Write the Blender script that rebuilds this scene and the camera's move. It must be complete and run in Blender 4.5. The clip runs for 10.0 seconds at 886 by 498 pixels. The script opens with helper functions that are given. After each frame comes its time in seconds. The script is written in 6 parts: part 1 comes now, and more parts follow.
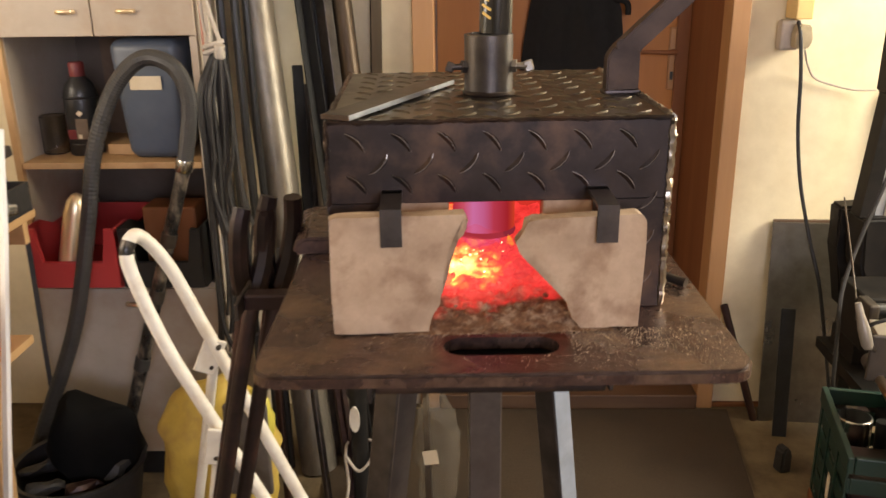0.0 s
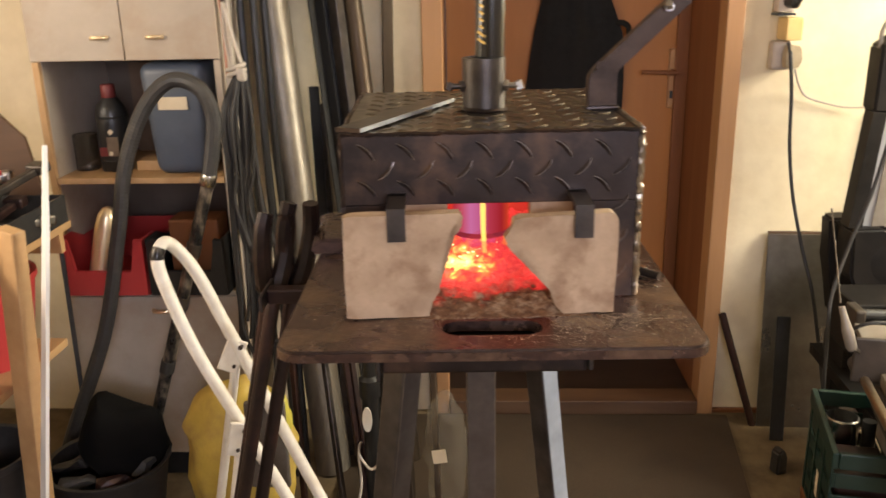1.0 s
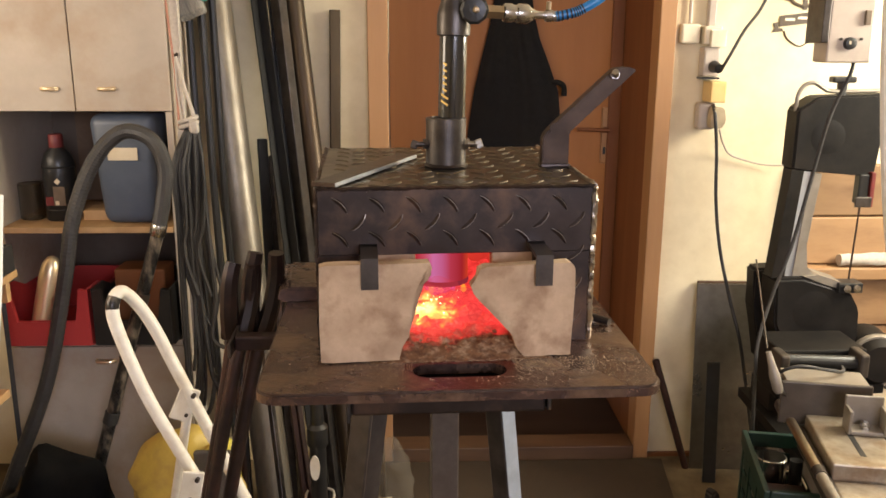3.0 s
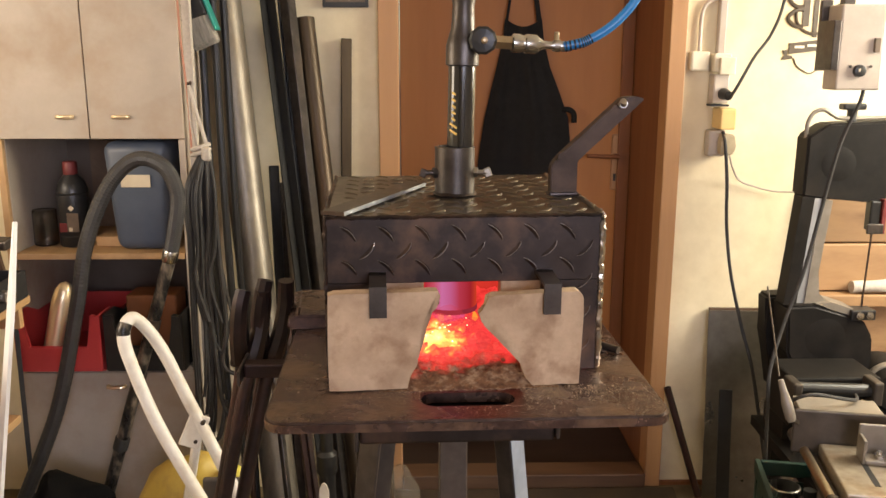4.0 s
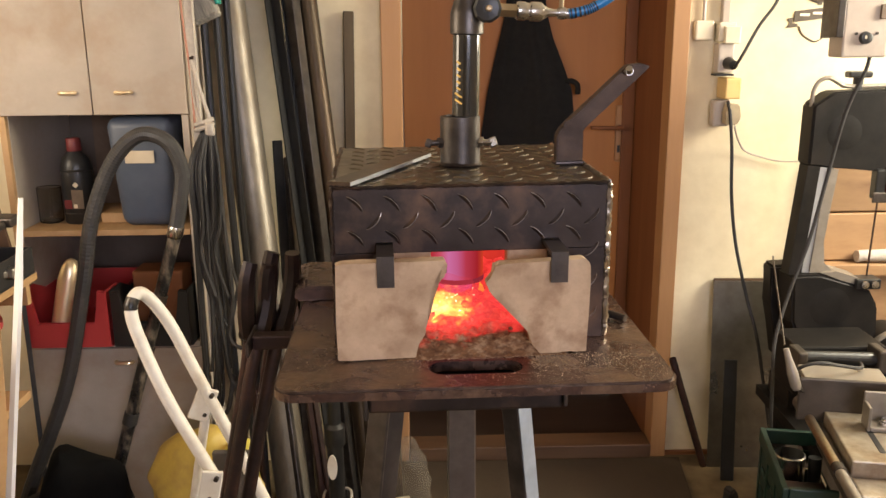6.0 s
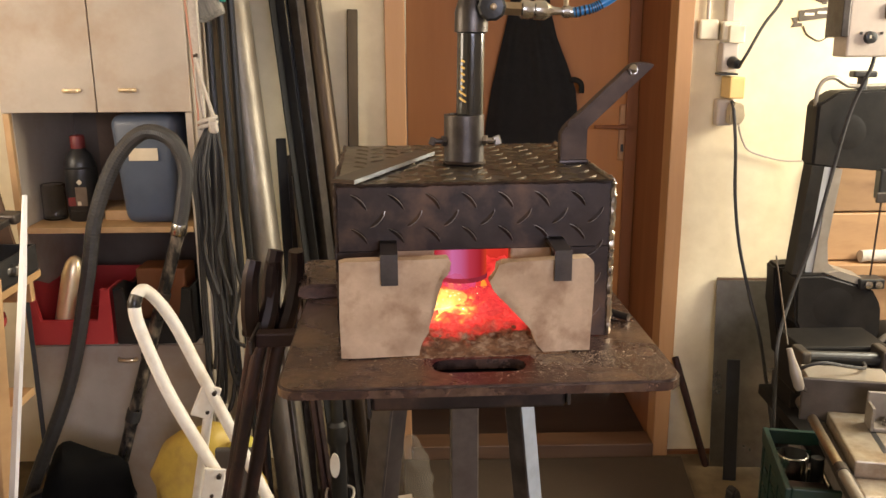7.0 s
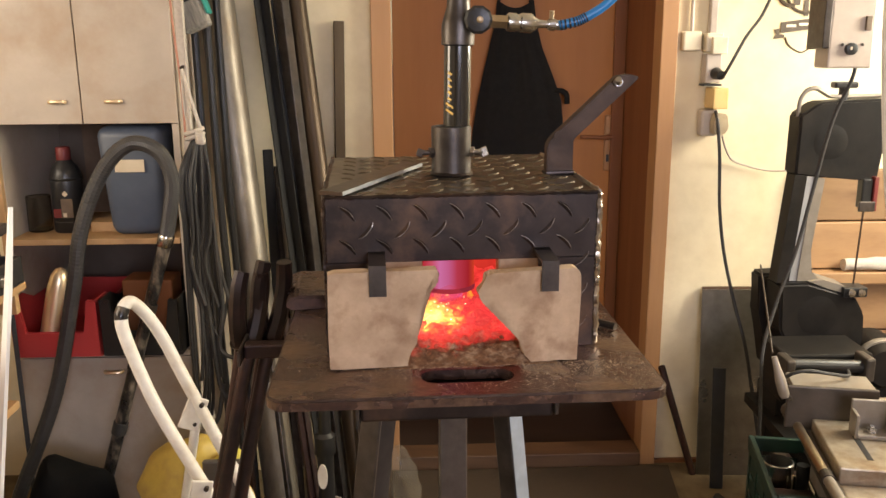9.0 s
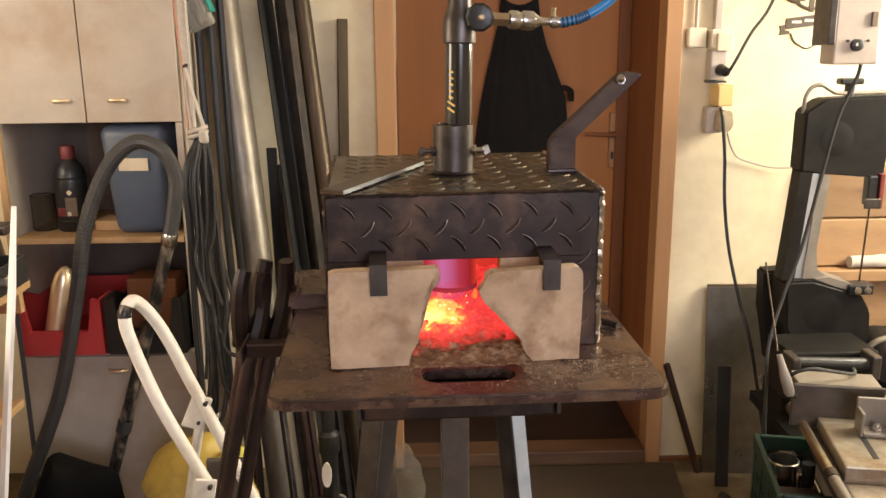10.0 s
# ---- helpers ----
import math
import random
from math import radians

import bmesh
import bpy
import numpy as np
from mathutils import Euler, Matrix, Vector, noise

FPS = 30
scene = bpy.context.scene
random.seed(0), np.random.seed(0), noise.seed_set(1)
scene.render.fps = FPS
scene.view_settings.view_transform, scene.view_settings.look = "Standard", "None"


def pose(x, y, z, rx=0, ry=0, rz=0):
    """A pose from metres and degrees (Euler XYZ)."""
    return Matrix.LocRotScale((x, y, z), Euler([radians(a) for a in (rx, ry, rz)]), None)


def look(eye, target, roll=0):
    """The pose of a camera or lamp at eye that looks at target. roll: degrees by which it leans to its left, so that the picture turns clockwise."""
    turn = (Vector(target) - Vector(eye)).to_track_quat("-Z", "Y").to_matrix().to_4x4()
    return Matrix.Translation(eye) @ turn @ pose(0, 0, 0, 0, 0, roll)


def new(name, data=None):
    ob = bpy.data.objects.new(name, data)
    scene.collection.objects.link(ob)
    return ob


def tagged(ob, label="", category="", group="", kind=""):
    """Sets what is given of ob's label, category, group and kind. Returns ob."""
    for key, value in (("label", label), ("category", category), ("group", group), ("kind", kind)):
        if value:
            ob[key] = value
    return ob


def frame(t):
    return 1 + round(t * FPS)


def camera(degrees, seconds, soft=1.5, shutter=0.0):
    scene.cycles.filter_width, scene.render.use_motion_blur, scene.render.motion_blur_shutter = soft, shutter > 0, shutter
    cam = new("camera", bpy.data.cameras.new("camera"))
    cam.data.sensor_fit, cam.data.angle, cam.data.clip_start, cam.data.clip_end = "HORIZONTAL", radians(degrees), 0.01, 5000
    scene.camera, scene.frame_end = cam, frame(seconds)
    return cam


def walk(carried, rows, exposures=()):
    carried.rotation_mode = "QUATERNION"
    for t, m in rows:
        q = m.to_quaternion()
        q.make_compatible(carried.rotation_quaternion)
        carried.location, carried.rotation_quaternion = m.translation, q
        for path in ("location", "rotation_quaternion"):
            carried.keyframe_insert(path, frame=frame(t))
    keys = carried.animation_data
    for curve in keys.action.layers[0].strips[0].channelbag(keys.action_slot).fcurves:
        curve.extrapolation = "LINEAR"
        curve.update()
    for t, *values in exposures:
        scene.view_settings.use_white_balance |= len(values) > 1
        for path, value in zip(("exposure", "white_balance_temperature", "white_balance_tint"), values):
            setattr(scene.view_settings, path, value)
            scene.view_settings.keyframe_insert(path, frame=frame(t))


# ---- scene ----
cam = camera(54.8, 10.0, shutter=0.5)
PATH = [
    (0, (0.051, 0.381, 1.415), (-0.007, 2.27, 0.762), -0.8),
    (0.2, (0.046, 0.316, 1.42), (-0.02, 2.211, 0.783), -1.4),
    (0.5, (0.083, 0.218, 1.45), (0.032, 2.125, 0.849), -2.5),
    (0.7, (0.1, 0.228, 1.439), (0.02, 2.134, 0.839), -3.2),
    (1, (0.073, 0.252, 1.429), (-0.019, 2.155, 0.821), -1.2),
    (1.2, (0.041, 0.252, 1.43), (-0.042, 2.158, 0.828), 0.7),
    (1.5, (0.031, 0.239, 1.432), (0.031, 2.15, 0.84), 1.4),
    (1.7, (0.037, 0.215, 1.442), (0.107, 2.124, 0.851), 1.0),
    (2, (0.049, 0.213, 1.44), (0.166, 2.121, 0.853), -0.0),
    (2.2, (0.052, 0.197, 1.448), (0.167, 2.109, 0.872), -0.4),
    (2.5, (0.041, 0.191, 1.447), (0.156, 2.112, 0.903), 0.1),
    (3, (0.027, 0.187, 1.446), (0.1, 2.123, 0.95), 0.2),
    (4.5, (0.032, 0.184, 1.453), (0.075, 2.137, 1.021), 0.0),
    (5, (0.032, 0.186, 1.45), (0.071, 2.133, 0.994), -0.3),
    (5.5, (0.029, 0.182, 1.444), (0.07, 2.121, 0.957), -0.6),
    (7, (0.025, 0.181, 1.443), (0.057, 2.118, 0.946), -0.4),
    (7.5, (0.026, 0.185, 1.441), (0.06, 2.123, 0.947), -0.5),
    (8, (0.026, 0.185, 1.447), (0.066, 2.126, 0.967), -0.4),
    (8.5, (0.025, 0.175, 1.45), (0.08, 2.118, 0.979), -0.4),
    (9, (0.023, 0.175, 1.446), (0.087, 2.117, 0.971), -0.4),
    (9.5, (0.02, 0.174, 1.444), (0.079, 2.114, 0.963), -0.2),
    (10, (0.029, 0.179, 1.447), (0.079, 2.12, 0.966), -0.6),
]
walk(cam, [(t, look(eye, target, roll)) for t, eye, target, roll in PATH])

# ---- light ----
world = bpy.data.worlds.new("sky")
scene.world = world
world.use_nodes = True
wn = world.node_tree
sky = wn.nodes.new("ShaderNodeTexSky")
sky.sky_type, sky.sun_disc = "NISHITA", False
sky.sun_elevation, sky.sun_rotation = radians(32), radians(60)
wn.nodes["Background"].inputs[1].default_value = 0.12
wn.links.new(sky.outputs[0], wn.nodes["Background"].inputs[0])
scene.view_settings.exposure = 0.12


def area(name, eye, target, sx, sy, power, colour):
    d = bpy.data.lights.new(name, "AREA")
    d.shape, d.size, d.size_y, d.energy, d.color = "RECTANGLE", sx, sy, power, colour
    ob = new(name, d)
    ob.matrix_world = look(eye, target)
    return ob


# daylight in the window openings of the right and front walls
area("window_light_right", (2.27, 2.10, 1.75), (0.5, 1.95, 1.0), 0.85, 0.85, 82, (1.0, 0.92, 0.74))
# stands in for a warm work lamp out of view; its wall opening is added
area("warm_lamp_left", (-1.87, 1.25, 1.60), (-0.8, 2.0, 0.9), 0.9, 0.8, 21, (1.0, 0.83, 0.64))
area("window_light_front", (1.05, -2.56, 1.85), (-0.1, 2.2, 1.0), 1.7, 0.9, 62, (0.95, 0.94, 1.15))


# ---- materials ----
def surf(name, c1, c2, scale=20.0, rough=0.6, metal=0.0, bump=0.15, stain=None, stain_scale=3.0, stain_amount=0.5, stretch=(1, 1, 1), rough_var=0.15, coat=0.0, spec=0.5, random=0.0):
    """A surface with fine grain (c1 to c2), large stains and relief."""
    m = bpy.data.materials.new(name)
    m.use_nodes = True
    nt = m.node_tree
    p = nt.nodes["Principled BSDF"]
    tc = nt.nodes.new("ShaderNodeTexCoord")
    mp = nt.nodes.new("ShaderNodeMapping")
    mp.inputs["Scale"].default_value = stretch
    nt.links.new(tc.outputs["Object"], mp.inputs["Vector"])
    n1 = nt.nodes.new("ShaderNodeTexNoise")
    n1.inputs["Scale"].default_value, n1.inputs["Detail"].default_value, n1.inputs["Roughness"].default_value = scale, 6, 0.65
    nt.links.new(mp.outputs[0], n1.inputs["Vector"])
    ramp = nt.nodes.new("ShaderNodeValToRGB")
    ramp.color_ramp.elements[0].position, ramp.color_ramp.elements[1].position = 0.32, 0.68
    ramp.color_ramp.elements[0].color, ramp.color_ramp.elements[1].color = (*c1, 1), (*c2, 1)
    nt.links.new(n1.outputs["Fac"], ramp.inputs[0])
    out = ramp.outputs[0]
    n2 = nt.nodes.new("ShaderNodeTexNoise")
    n2.inputs["Scale"].default_value, n2.inputs["Detail"].default_value, n2.inputs["Roughness"].default_value = stain_scale, 5, 0.6
    nt.links.new(mp.outputs[0], n2.inputs["Vector"])
    if stain:
        r2 = nt.nodes.new("ShaderNodeValToRGB")
        r2.color_ramp.elements[0].position, r2.color_ramp.elements[1].position = 0.48, 0.72
        r2.color_ramp.elements[0].color, r2.color_ramp.elements[1].color = (0, 0, 0, 1), (stain_amount, stain_amount, stain_amount, 1)
        nt.links.new(n2.outputs["Fac"], r2.inputs[0])
        mx = nt.nodes.new("ShaderNodeMix")
        mx.data_type = "RGBA"
        mx.inputs[7].default_value = (*stain, 1)
        nt.links.new(r2.outputs[0], mx.inputs[0])
        nt.links.new(out, mx.inputs[6])
        out = mx.outputs[2]
    if random:
        oi = nt.nodes.new("ShaderNodeObjectInfo")
        mr = nt.nodes.new("ShaderNodeMapRange")
        mr.inputs[3].default_value, mr.inputs[4].default_value = 1 - random, 1 + random
        nt.links.new(oi.outputs["Random"], mr.inputs[0])
        hs = nt.nodes.new("ShaderNodeHueSaturation")
        nt.links.new(mr.outputs[0], hs.inputs["Value"])
        nt.links.new(out, hs.inputs["Color"])
        out = hs.outputs[0]
    nt.links.new(out, p.inputs["Base Color"])
    mr = nt.nodes.new("ShaderNodeMapRange")
    mr.inputs[3].default_value, mr.inputs[4].default_value = max(0.02, rough - rough_var), min(1, rough + rough_var)
    nt.links.new(n2.outputs["Fac"], mr.inputs[0])
    nt.links.new(mr.outputs[0], p.inputs["Roughness"])
    p.inputs["Metallic"].default_value = metal
    p.inputs["Coat Weight"].default_value = coat
    p.inputs["Specular IOR Level"].default_value = spec
    if bump:
        b = nt.nodes.new("ShaderNodeBump")
        b.inputs["Strength"].default_value, b.inputs["Distance"].default_value = bump, 0.004
        nt.links.new(n1.outputs["Fac"], b.inputs["Height"])
        nt.links.new(b.outputs[0], p.inputs["Normal"])
    return m


def glow(name, colour, strength, see=0.0, ramp=None, scale=30.0):
    """A surface that gives off light; see: how far one sees through it; ramp: stops of (position, colour, strength) along noise."""
    m = bpy.data.materials.new(name)
    m.use_nodes = True
    nt = m.node_tree
    nt.nodes.clear()
    out = nt.nodes.new("ShaderNodeOutputMaterial")
    em = nt.nodes.new("ShaderNodeEmission")
    em.inputs[0].default_value, em.inputs[1].default_value = (*colour, 1), strength
    if ramp:
        tc = nt.nodes.new("ShaderNodeTexCoord")
        n = nt.nodes.new("ShaderNodeTexNoise")
        n.inputs["Scale"].default_value, n.inputs["Detail"].default_value = scale, 5
        nt.links.new(tc.outputs["Object"], n.inputs["Vector"])
        r = nt.nodes.new("ShaderNodeValToRGB")
        while len(r.color_ramp.elements) < len(ramp):
            r.color_ramp.elements.new(0.5)
        for e, (pos, c) in zip(r.color_ramp.elements, ramp):
            e.position, e.color = pos, (*c, 1)
        nt.links.new(n.outputs["Fac"], r.inputs[0])
        nt.links.new(r.outputs[0], em.inputs[0])
    last = em
    if see:
        tr = nt.nodes.new("ShaderNodeBsdfTransparent")
        mix = nt.nodes.new("ShaderNodeMixShader")
        mix.inputs[0].default_value = see
        nt.links.new(em.outputs[0], mix.inputs[1])
        nt.links.new(tr.outputs[0], mix.inputs[2])
        last = mix
    nt.links.new(last.outputs[0], out.inputs[0])
    return m


def ember_material(name, centre, radius):
    """Coals that glow by their heat: hottest at centre (local metres), dead and brown at radius."""
    m = surf(name, (0.105, 0.050, 0.025), (0.31, 0.165, 0.080), 130, 0.9, 0, 0.9, (0.56, 0.42, 0.28), 80, 0.9)
    nt = m.node_tree
    p = nt.nodes["Principled BSDF"]
    tc = nt.nodes.new("ShaderNodeTexCoord")
    sub = nt.nodes.new("ShaderNodeVectorMath")
    sub.operation = "SUBTRACT"
    sub.inputs[1].default_value = centre
    nt.links.new(tc.outputs["Object"], sub.inputs[0])
    scl = nt.nodes.new("ShaderNodeVectorMath")
    scl.operation = "MULTIPLY"
    scl.inputs[1].default_value = (1 / radius[0], 1 / radius[1], 1 / radius[2])
    nt.links.new(sub.outputs[0], scl.inputs[0])
    ln = nt.nodes.new("ShaderNodeVectorMath")
    ln.operation = "LENGTH"
    cap = nt.nodes.new("ShaderNodeVectorMath")
    cap.operation = "MINIMUM"
    cap.inputs[1].default_value = (0.47, 0.30, 9)
    nt.links.new(scl.outputs[0], cap.inputs[0])
    nt.links.new(cap.outputs[0], ln.inputs[0])
    n = nt.nodes.new("ShaderNodeTexNoise")
    n.inputs["Scale"].default_value, n.inputs["Detail"].default_value = 42, 3
    nt.links.new(tc.outputs["Object"], n.inputs["Vector"])
    mul = nt.nodes.new("ShaderNodeMath")
    mul.operation = "MULTIPLY_ADD"
    mul.inputs[1].default_value, mul.inputs[2].default_value = 0.85, -0.425
    nt.links.new(n.outputs["Fac"], mul.inputs[0])
    add = nt.nodes.new("ShaderNodeMath")
    nt.links.new(ln.outputs["Value"], add.inputs[0])
    nt.links.new(mul.outputs[0], add.inputs[1])
    r = nt.nodes.new("ShaderNodeValToRGB")
    stops = [(0.0, (4.0, 2.7, 1.0)), (0.18, (2.6, 1.30, 0.26)), (0.27, (1.5, 0.26, 0.06)), (0.39, (0.90, 0.052, 0.048)), (0.66, (0.60, 0.028, 0.025)), (0.82, (0.22, 0.008, 0.008)), (0.92, (0, 0, 0))]
    while len(r.color_ramp.elements) < len(stops):
        r.color_ramp.elements.new(0.5)
    for e, (pos, c) in zip(r.color_ramp.elements, stops):
        e.position, e.color = pos, (*c, 1)
    nt.links.new(add.outputs[0], r.inputs[0])
    nt.links.new(r.outputs[0], p.inputs["Emission Color"])
    p.inputs["Emission Strength"].default_value = 1.0
    return m


M_WALL = surf("wall_plaster", (0.70, 0.60, 0.415), (0.78, 0.68, 0.485), 14, 0.85, 0, 0.12, (0.58, 0.44, 0.27), 1.6, 0.55)
M_CEIL = surf("ceiling_board", (0.62, 0.55, 0.45), (0.70, 0.63, 0.52), 8, 0.9, 0, 0.1)
M_FLOOR = surf("concrete_floor", (0.090, 0.062, 0.031), (0.19, 0.138, 0.074), 9, 0.75, 0, 0.3, (0.045, 0.029, 0.015), 5, 0.9)
M_MAT = surf("floor_mat", (0.036, 0.022, 0.011), (0.057, 0.036, 0.018), 160, 0.95, 0, 0.6, (0.028, 0.019, 0.010), 4, 0.6)
M_DOOR = surf("door_veneer", (0.37, 0.150, 0.043), (0.44, 0.190, 0.058), 6, 0.55, 0, 0.03, (0.29, 0.105, 0.034), 1.2, 0.5, (1, 1, 0.12), spec=0.3)
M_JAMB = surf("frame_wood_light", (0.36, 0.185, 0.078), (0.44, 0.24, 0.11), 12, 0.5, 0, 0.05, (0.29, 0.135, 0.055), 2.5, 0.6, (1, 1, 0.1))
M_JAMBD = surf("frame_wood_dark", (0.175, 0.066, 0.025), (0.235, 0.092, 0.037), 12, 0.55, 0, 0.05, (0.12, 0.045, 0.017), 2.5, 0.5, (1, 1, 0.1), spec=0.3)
M_CAB = surf("cabinet_board", (0.405, 0.345, 0.277), (0.480, 0.413, 0.336), 7, 0.5, 0, 0.03, (0.35, 0.245, 0.155), 5, 0.75)
M_CABSHADE = surf("cabinet_inside_shaded", (0.100, 0.074, 0.056), (0.145, 0.110, 0.084), 6, 0.6, 0, 0.03, (0.11, 0.075, 0.05), 4, 0.5)
M_PINE = surf("raw_pine", (0.45, 0.27, 0.12), (0.58, 0.37, 0.18), 10, 0.6, 0, 0.08, (0.33, 0.17, 0.07), 3, 0.6, (1, 0.15, 1))
M_HARD = surf("brown_hardboard", (0.175, 0.112, 0.070), (0.235, 0.155, 0.100), 40, 0.75, 0, 0.08, (0.12, 0.07, 0.04), 5, 0.5)
M_SILL = surf("dark_shaded_wood", (0.020, 0.010, 0.005), (0.034, 0.017, 0.009), 12, 0.75, 0, 0.08, (0.03, 0.015, 0.008), 4, 0.5, (0.2, 1, 1))
M_THRESH = surf("worn_threshold", (0.060, 0.028, 0.013), (0.105, 0.052, 0.025), 12, 0.6, 0, 0.1, (0.15, 0.085, 0.04), 7, 0.6, (0.15, 1, 1))
M_PLANK = surf("weathered_planks", (0.27, 0.150, 0.068), (0.40, 0.245, 0.122), 9, 0.6, 0, 0.15, (0.15, 0.07, 0.03), 9, 0.95, (0.3, 1, 1), random=0.22)
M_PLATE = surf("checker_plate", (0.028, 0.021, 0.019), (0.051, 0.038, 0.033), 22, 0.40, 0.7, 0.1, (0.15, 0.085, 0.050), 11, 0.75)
M_TOPPLATE = surf("dusty_sheen_checker_plate", (0.080, 0.064, 0.046), (0.150, 0.122, 0.088), 26, 0.32, 0.75, 0.1, (0.055, 0.040, 0.032), 11, 0.8)
# lug crest colour, wear and the glint along it in one pale tone
M_LUG = surf("checker_lug", (0.20, 0.172, 0.152), (0.40, 0.35, 0.31), 60, 0.34, 0.85, 0.0, (0.07, 0.05, 0.04), 26, 0.85)
M_TABLE = surf("scaled_steel_top", (0.054, 0.033, 0.029), (0.165, 0.100, 0.078), 75, 0.27, 0.66, 0.40, (0.29, 0.19, 0.115), 10, 0.8)
M_EDGE = surf("worn_plate_edge", (0.070, 0.049, 0.039), (0.165, 0.120, 0.094), 60, 0.36, 0.8, 0.1, (0.09, 0.055, 0.04), 22, 0.8)
M_BEADLIT = surf("daylit_weld_bead", (0.26, 0.22, 0.175), (0.46, 0.41, 0.34), 70, 0.30, 0.95, 0.1, (0.12, 0.09, 0.065), 14, 0.7)
M_STEEL = surf("dark_steel", (0.055, 0.047, 0.042), (0.105, 0.092, 0.082), 30, 0.40, 0.8, 0.08, (0.12, 0.082, 0.055), 8, 0.5, random=0.12)
M_BRIGHT = surf("bright_steel", (0.40, 0.385, 0.36), (0.56, 0.54, 0.50), 25, 0.27, 1.0, 0.04, (0.32, 0.28, 0.22), 5, 0.5, (1, 1, 0.2))
M_BRACKET = surf("dark_bracket_steel", (0.034, 0.020, 0.013), (0.072, 0.044, 0.029), 30, 0.45, 0.35, 0.25, (0.024, 0.015, 0.011), 14, 0.8, spec=0.3)
M_WAND = surf("worn_black_tube", (0.010, 0.009, 0.009), (0.020, 0.018, 0.017), 30, 0.30, 0.2, 0.05, (0.30, 0.24, 0.18), 32, 0.9, (1, 1, 0.5))
M_GILT = surf("polished_gilt_tube", (0.80, 0.64, 0.42), (0.90, 0.74, 0.50), 12, 0.34, 0.85, 0.02)
M_PIPE = surf("galvanised_pipe", (0.165, 0.143, 0.115), (0.27, 0.238, 0.195), 30, 0.46, 0.65, 0.06, (0.22, 0.165, 0.11), 12, 0.6, (1, 1, 0.35))
M_LEGLIT = surf("daylit_leg_face", (0.30, 0.35, 0.42), (0.42, 0.47, 0.55), 20, 0.34, 0.25, 0.04, (0.16, 0.165, 0.175), 6, 0.6)
M_LEGB = surf("brown_grey_leg_steel", (0.115, 0.098, 0.088), (0.19, 0.165, 0.148), 20, 0.34, 0.7, 0.05, (0.09, 0.07, 0.06), 6, 0.6)
M_RUST = surf("rust_brown_steel", (0.020, 0.010, 0.009), (0.044, 0.021, 0.017), 35, 0.40, 0.35, 0.2, (0.085, 0.034, 0.022), 12, 0.65, random=0.15)
M_TONG = surf("sooty_tong_iron", (0.013, 0.008, 0.007), (0.030, 0.017, 0.013), 40, 0.42, 0.4, 0.25, (0.085, 0.032, 0.021), 16, 0.6)
M_BROWN = surf("brown_tube", (0.055, 0.040, 0.026), (0.095, 0.070, 0.047), 18, 0.42, 0.7, 0.06, (0.075, 0.042, 0.024), 5, 0.6, (1, 1, 0.2))
M_BRICK = surf("fire_brick", (0.41, 0.285, 0.178), (0.64, 0.475, 0.315), 15, 0.92, 0, 0.45, (0.25, 0.13, 0.065), 19, 0.85)
M_LINING = glow("hot_lining", (1, 0.05, 0.03), 1.0, ramp=[(0.25, (0.45, 0.018, 0.015)), (0.5, (0.64, 0.036, 0.022)), (0.72, (0.95, 0.095, 0.028))], scale=14)
M_NOZZLE = glow("hot_firelit_nozzle", (1, 0.2, 0.3), 0.82, ramp=[(0.0, (0.46, 0.02, 0.03)), (0.16, (0.62, 0.09, 0.14)), (0.30, (0.66, 0.17, 0.38)), (0.46, (0.60, 0.12, 0.27)), (0.62, (0.52, 0.045, 0.08)), (0.85, (0.40, 0.018, 0.024)), (1.0, (0.70, 0.06, 0.02))], scale=14)
# ramp across x paints a violet highlight and a darker red side on the nozzle
nz_tree = M_NOZZLE.node_tree
nz_sep, nz_map = nz_tree.nodes.new("ShaderNodeSeparateXYZ"), nz_tree.nodes.new("ShaderNodeMapRange")
nz_map.inputs[1].default_value, nz_map.inputs[2].default_value = -0.0425, 0.0345
nz_tree.links.new(nz_tree.nodes["Texture Coordinate"].outputs["Object"], nz_sep.inputs[0])
nz_tree.links.new(nz_sep.outputs[0], nz_map.inputs[0])
nz_tree.links.new(nz_map.outputs[0], nz_tree.nodes["Color Ramp"].inputs[0])
M_RIM = glow("nozzle_rim", (0.32, 0.028, 0.045), 0.75)
M_VIOLET = glow("violet_flame", (0.80, 0.13, 0.42), 0.8, see=0.62)
M_YELLOW = glow("yellow_flame", (1.0, 0.60, 0.12), 1.7, see=0.38)
M_CORE = glow("yellow_heart", (1.0, 0.55, 0.10), 2.2, see=0.66)
M_HAZE = glow("rosy_haze", (1.0, 0.07, 0.09), 0.75, see=0.80)
M_ORANGE = glow("orange_flame", (1.0, 0.30, 0.03), 1.4, see=0.55)
M_BLACK = surf("black_plastic", (0.012, 0.012, 0.012), (0.022, 0.021, 0.020), 30, 0.38, 0, 0.06)
M_RUBBER = surf("black_rubber", (0.018, 0.017, 0.016), (0.034, 0.031, 0.029), 50, 0.55, 0, 0.12)
M_TREAD = surf("grey_brown_tread", (0.075, 0.062, 0.052), (0.11, 0.092, 0.078), 30, 0.6, 0, 0.1)
M_HOSE = surf("grey_hose", (0.028, 0.026, 0.025), (0.046, 0.043, 0.041), 30, 0.48, 0, 0.1, (0.07, 0.062, 0.055), 8, 0.4)
M_GLOSS = surf("gloss_black_tube", (0.006, 0.006, 0.007), (0.010, 0.010, 0.011), 12, 0.15, 0, 0.0, coat=0.6)
M_GOLD = surf("gold_print", (0.62, 0.40, 0.10), (0.72, 0.48, 0.14), 50, 0.45, 0.3, 0)
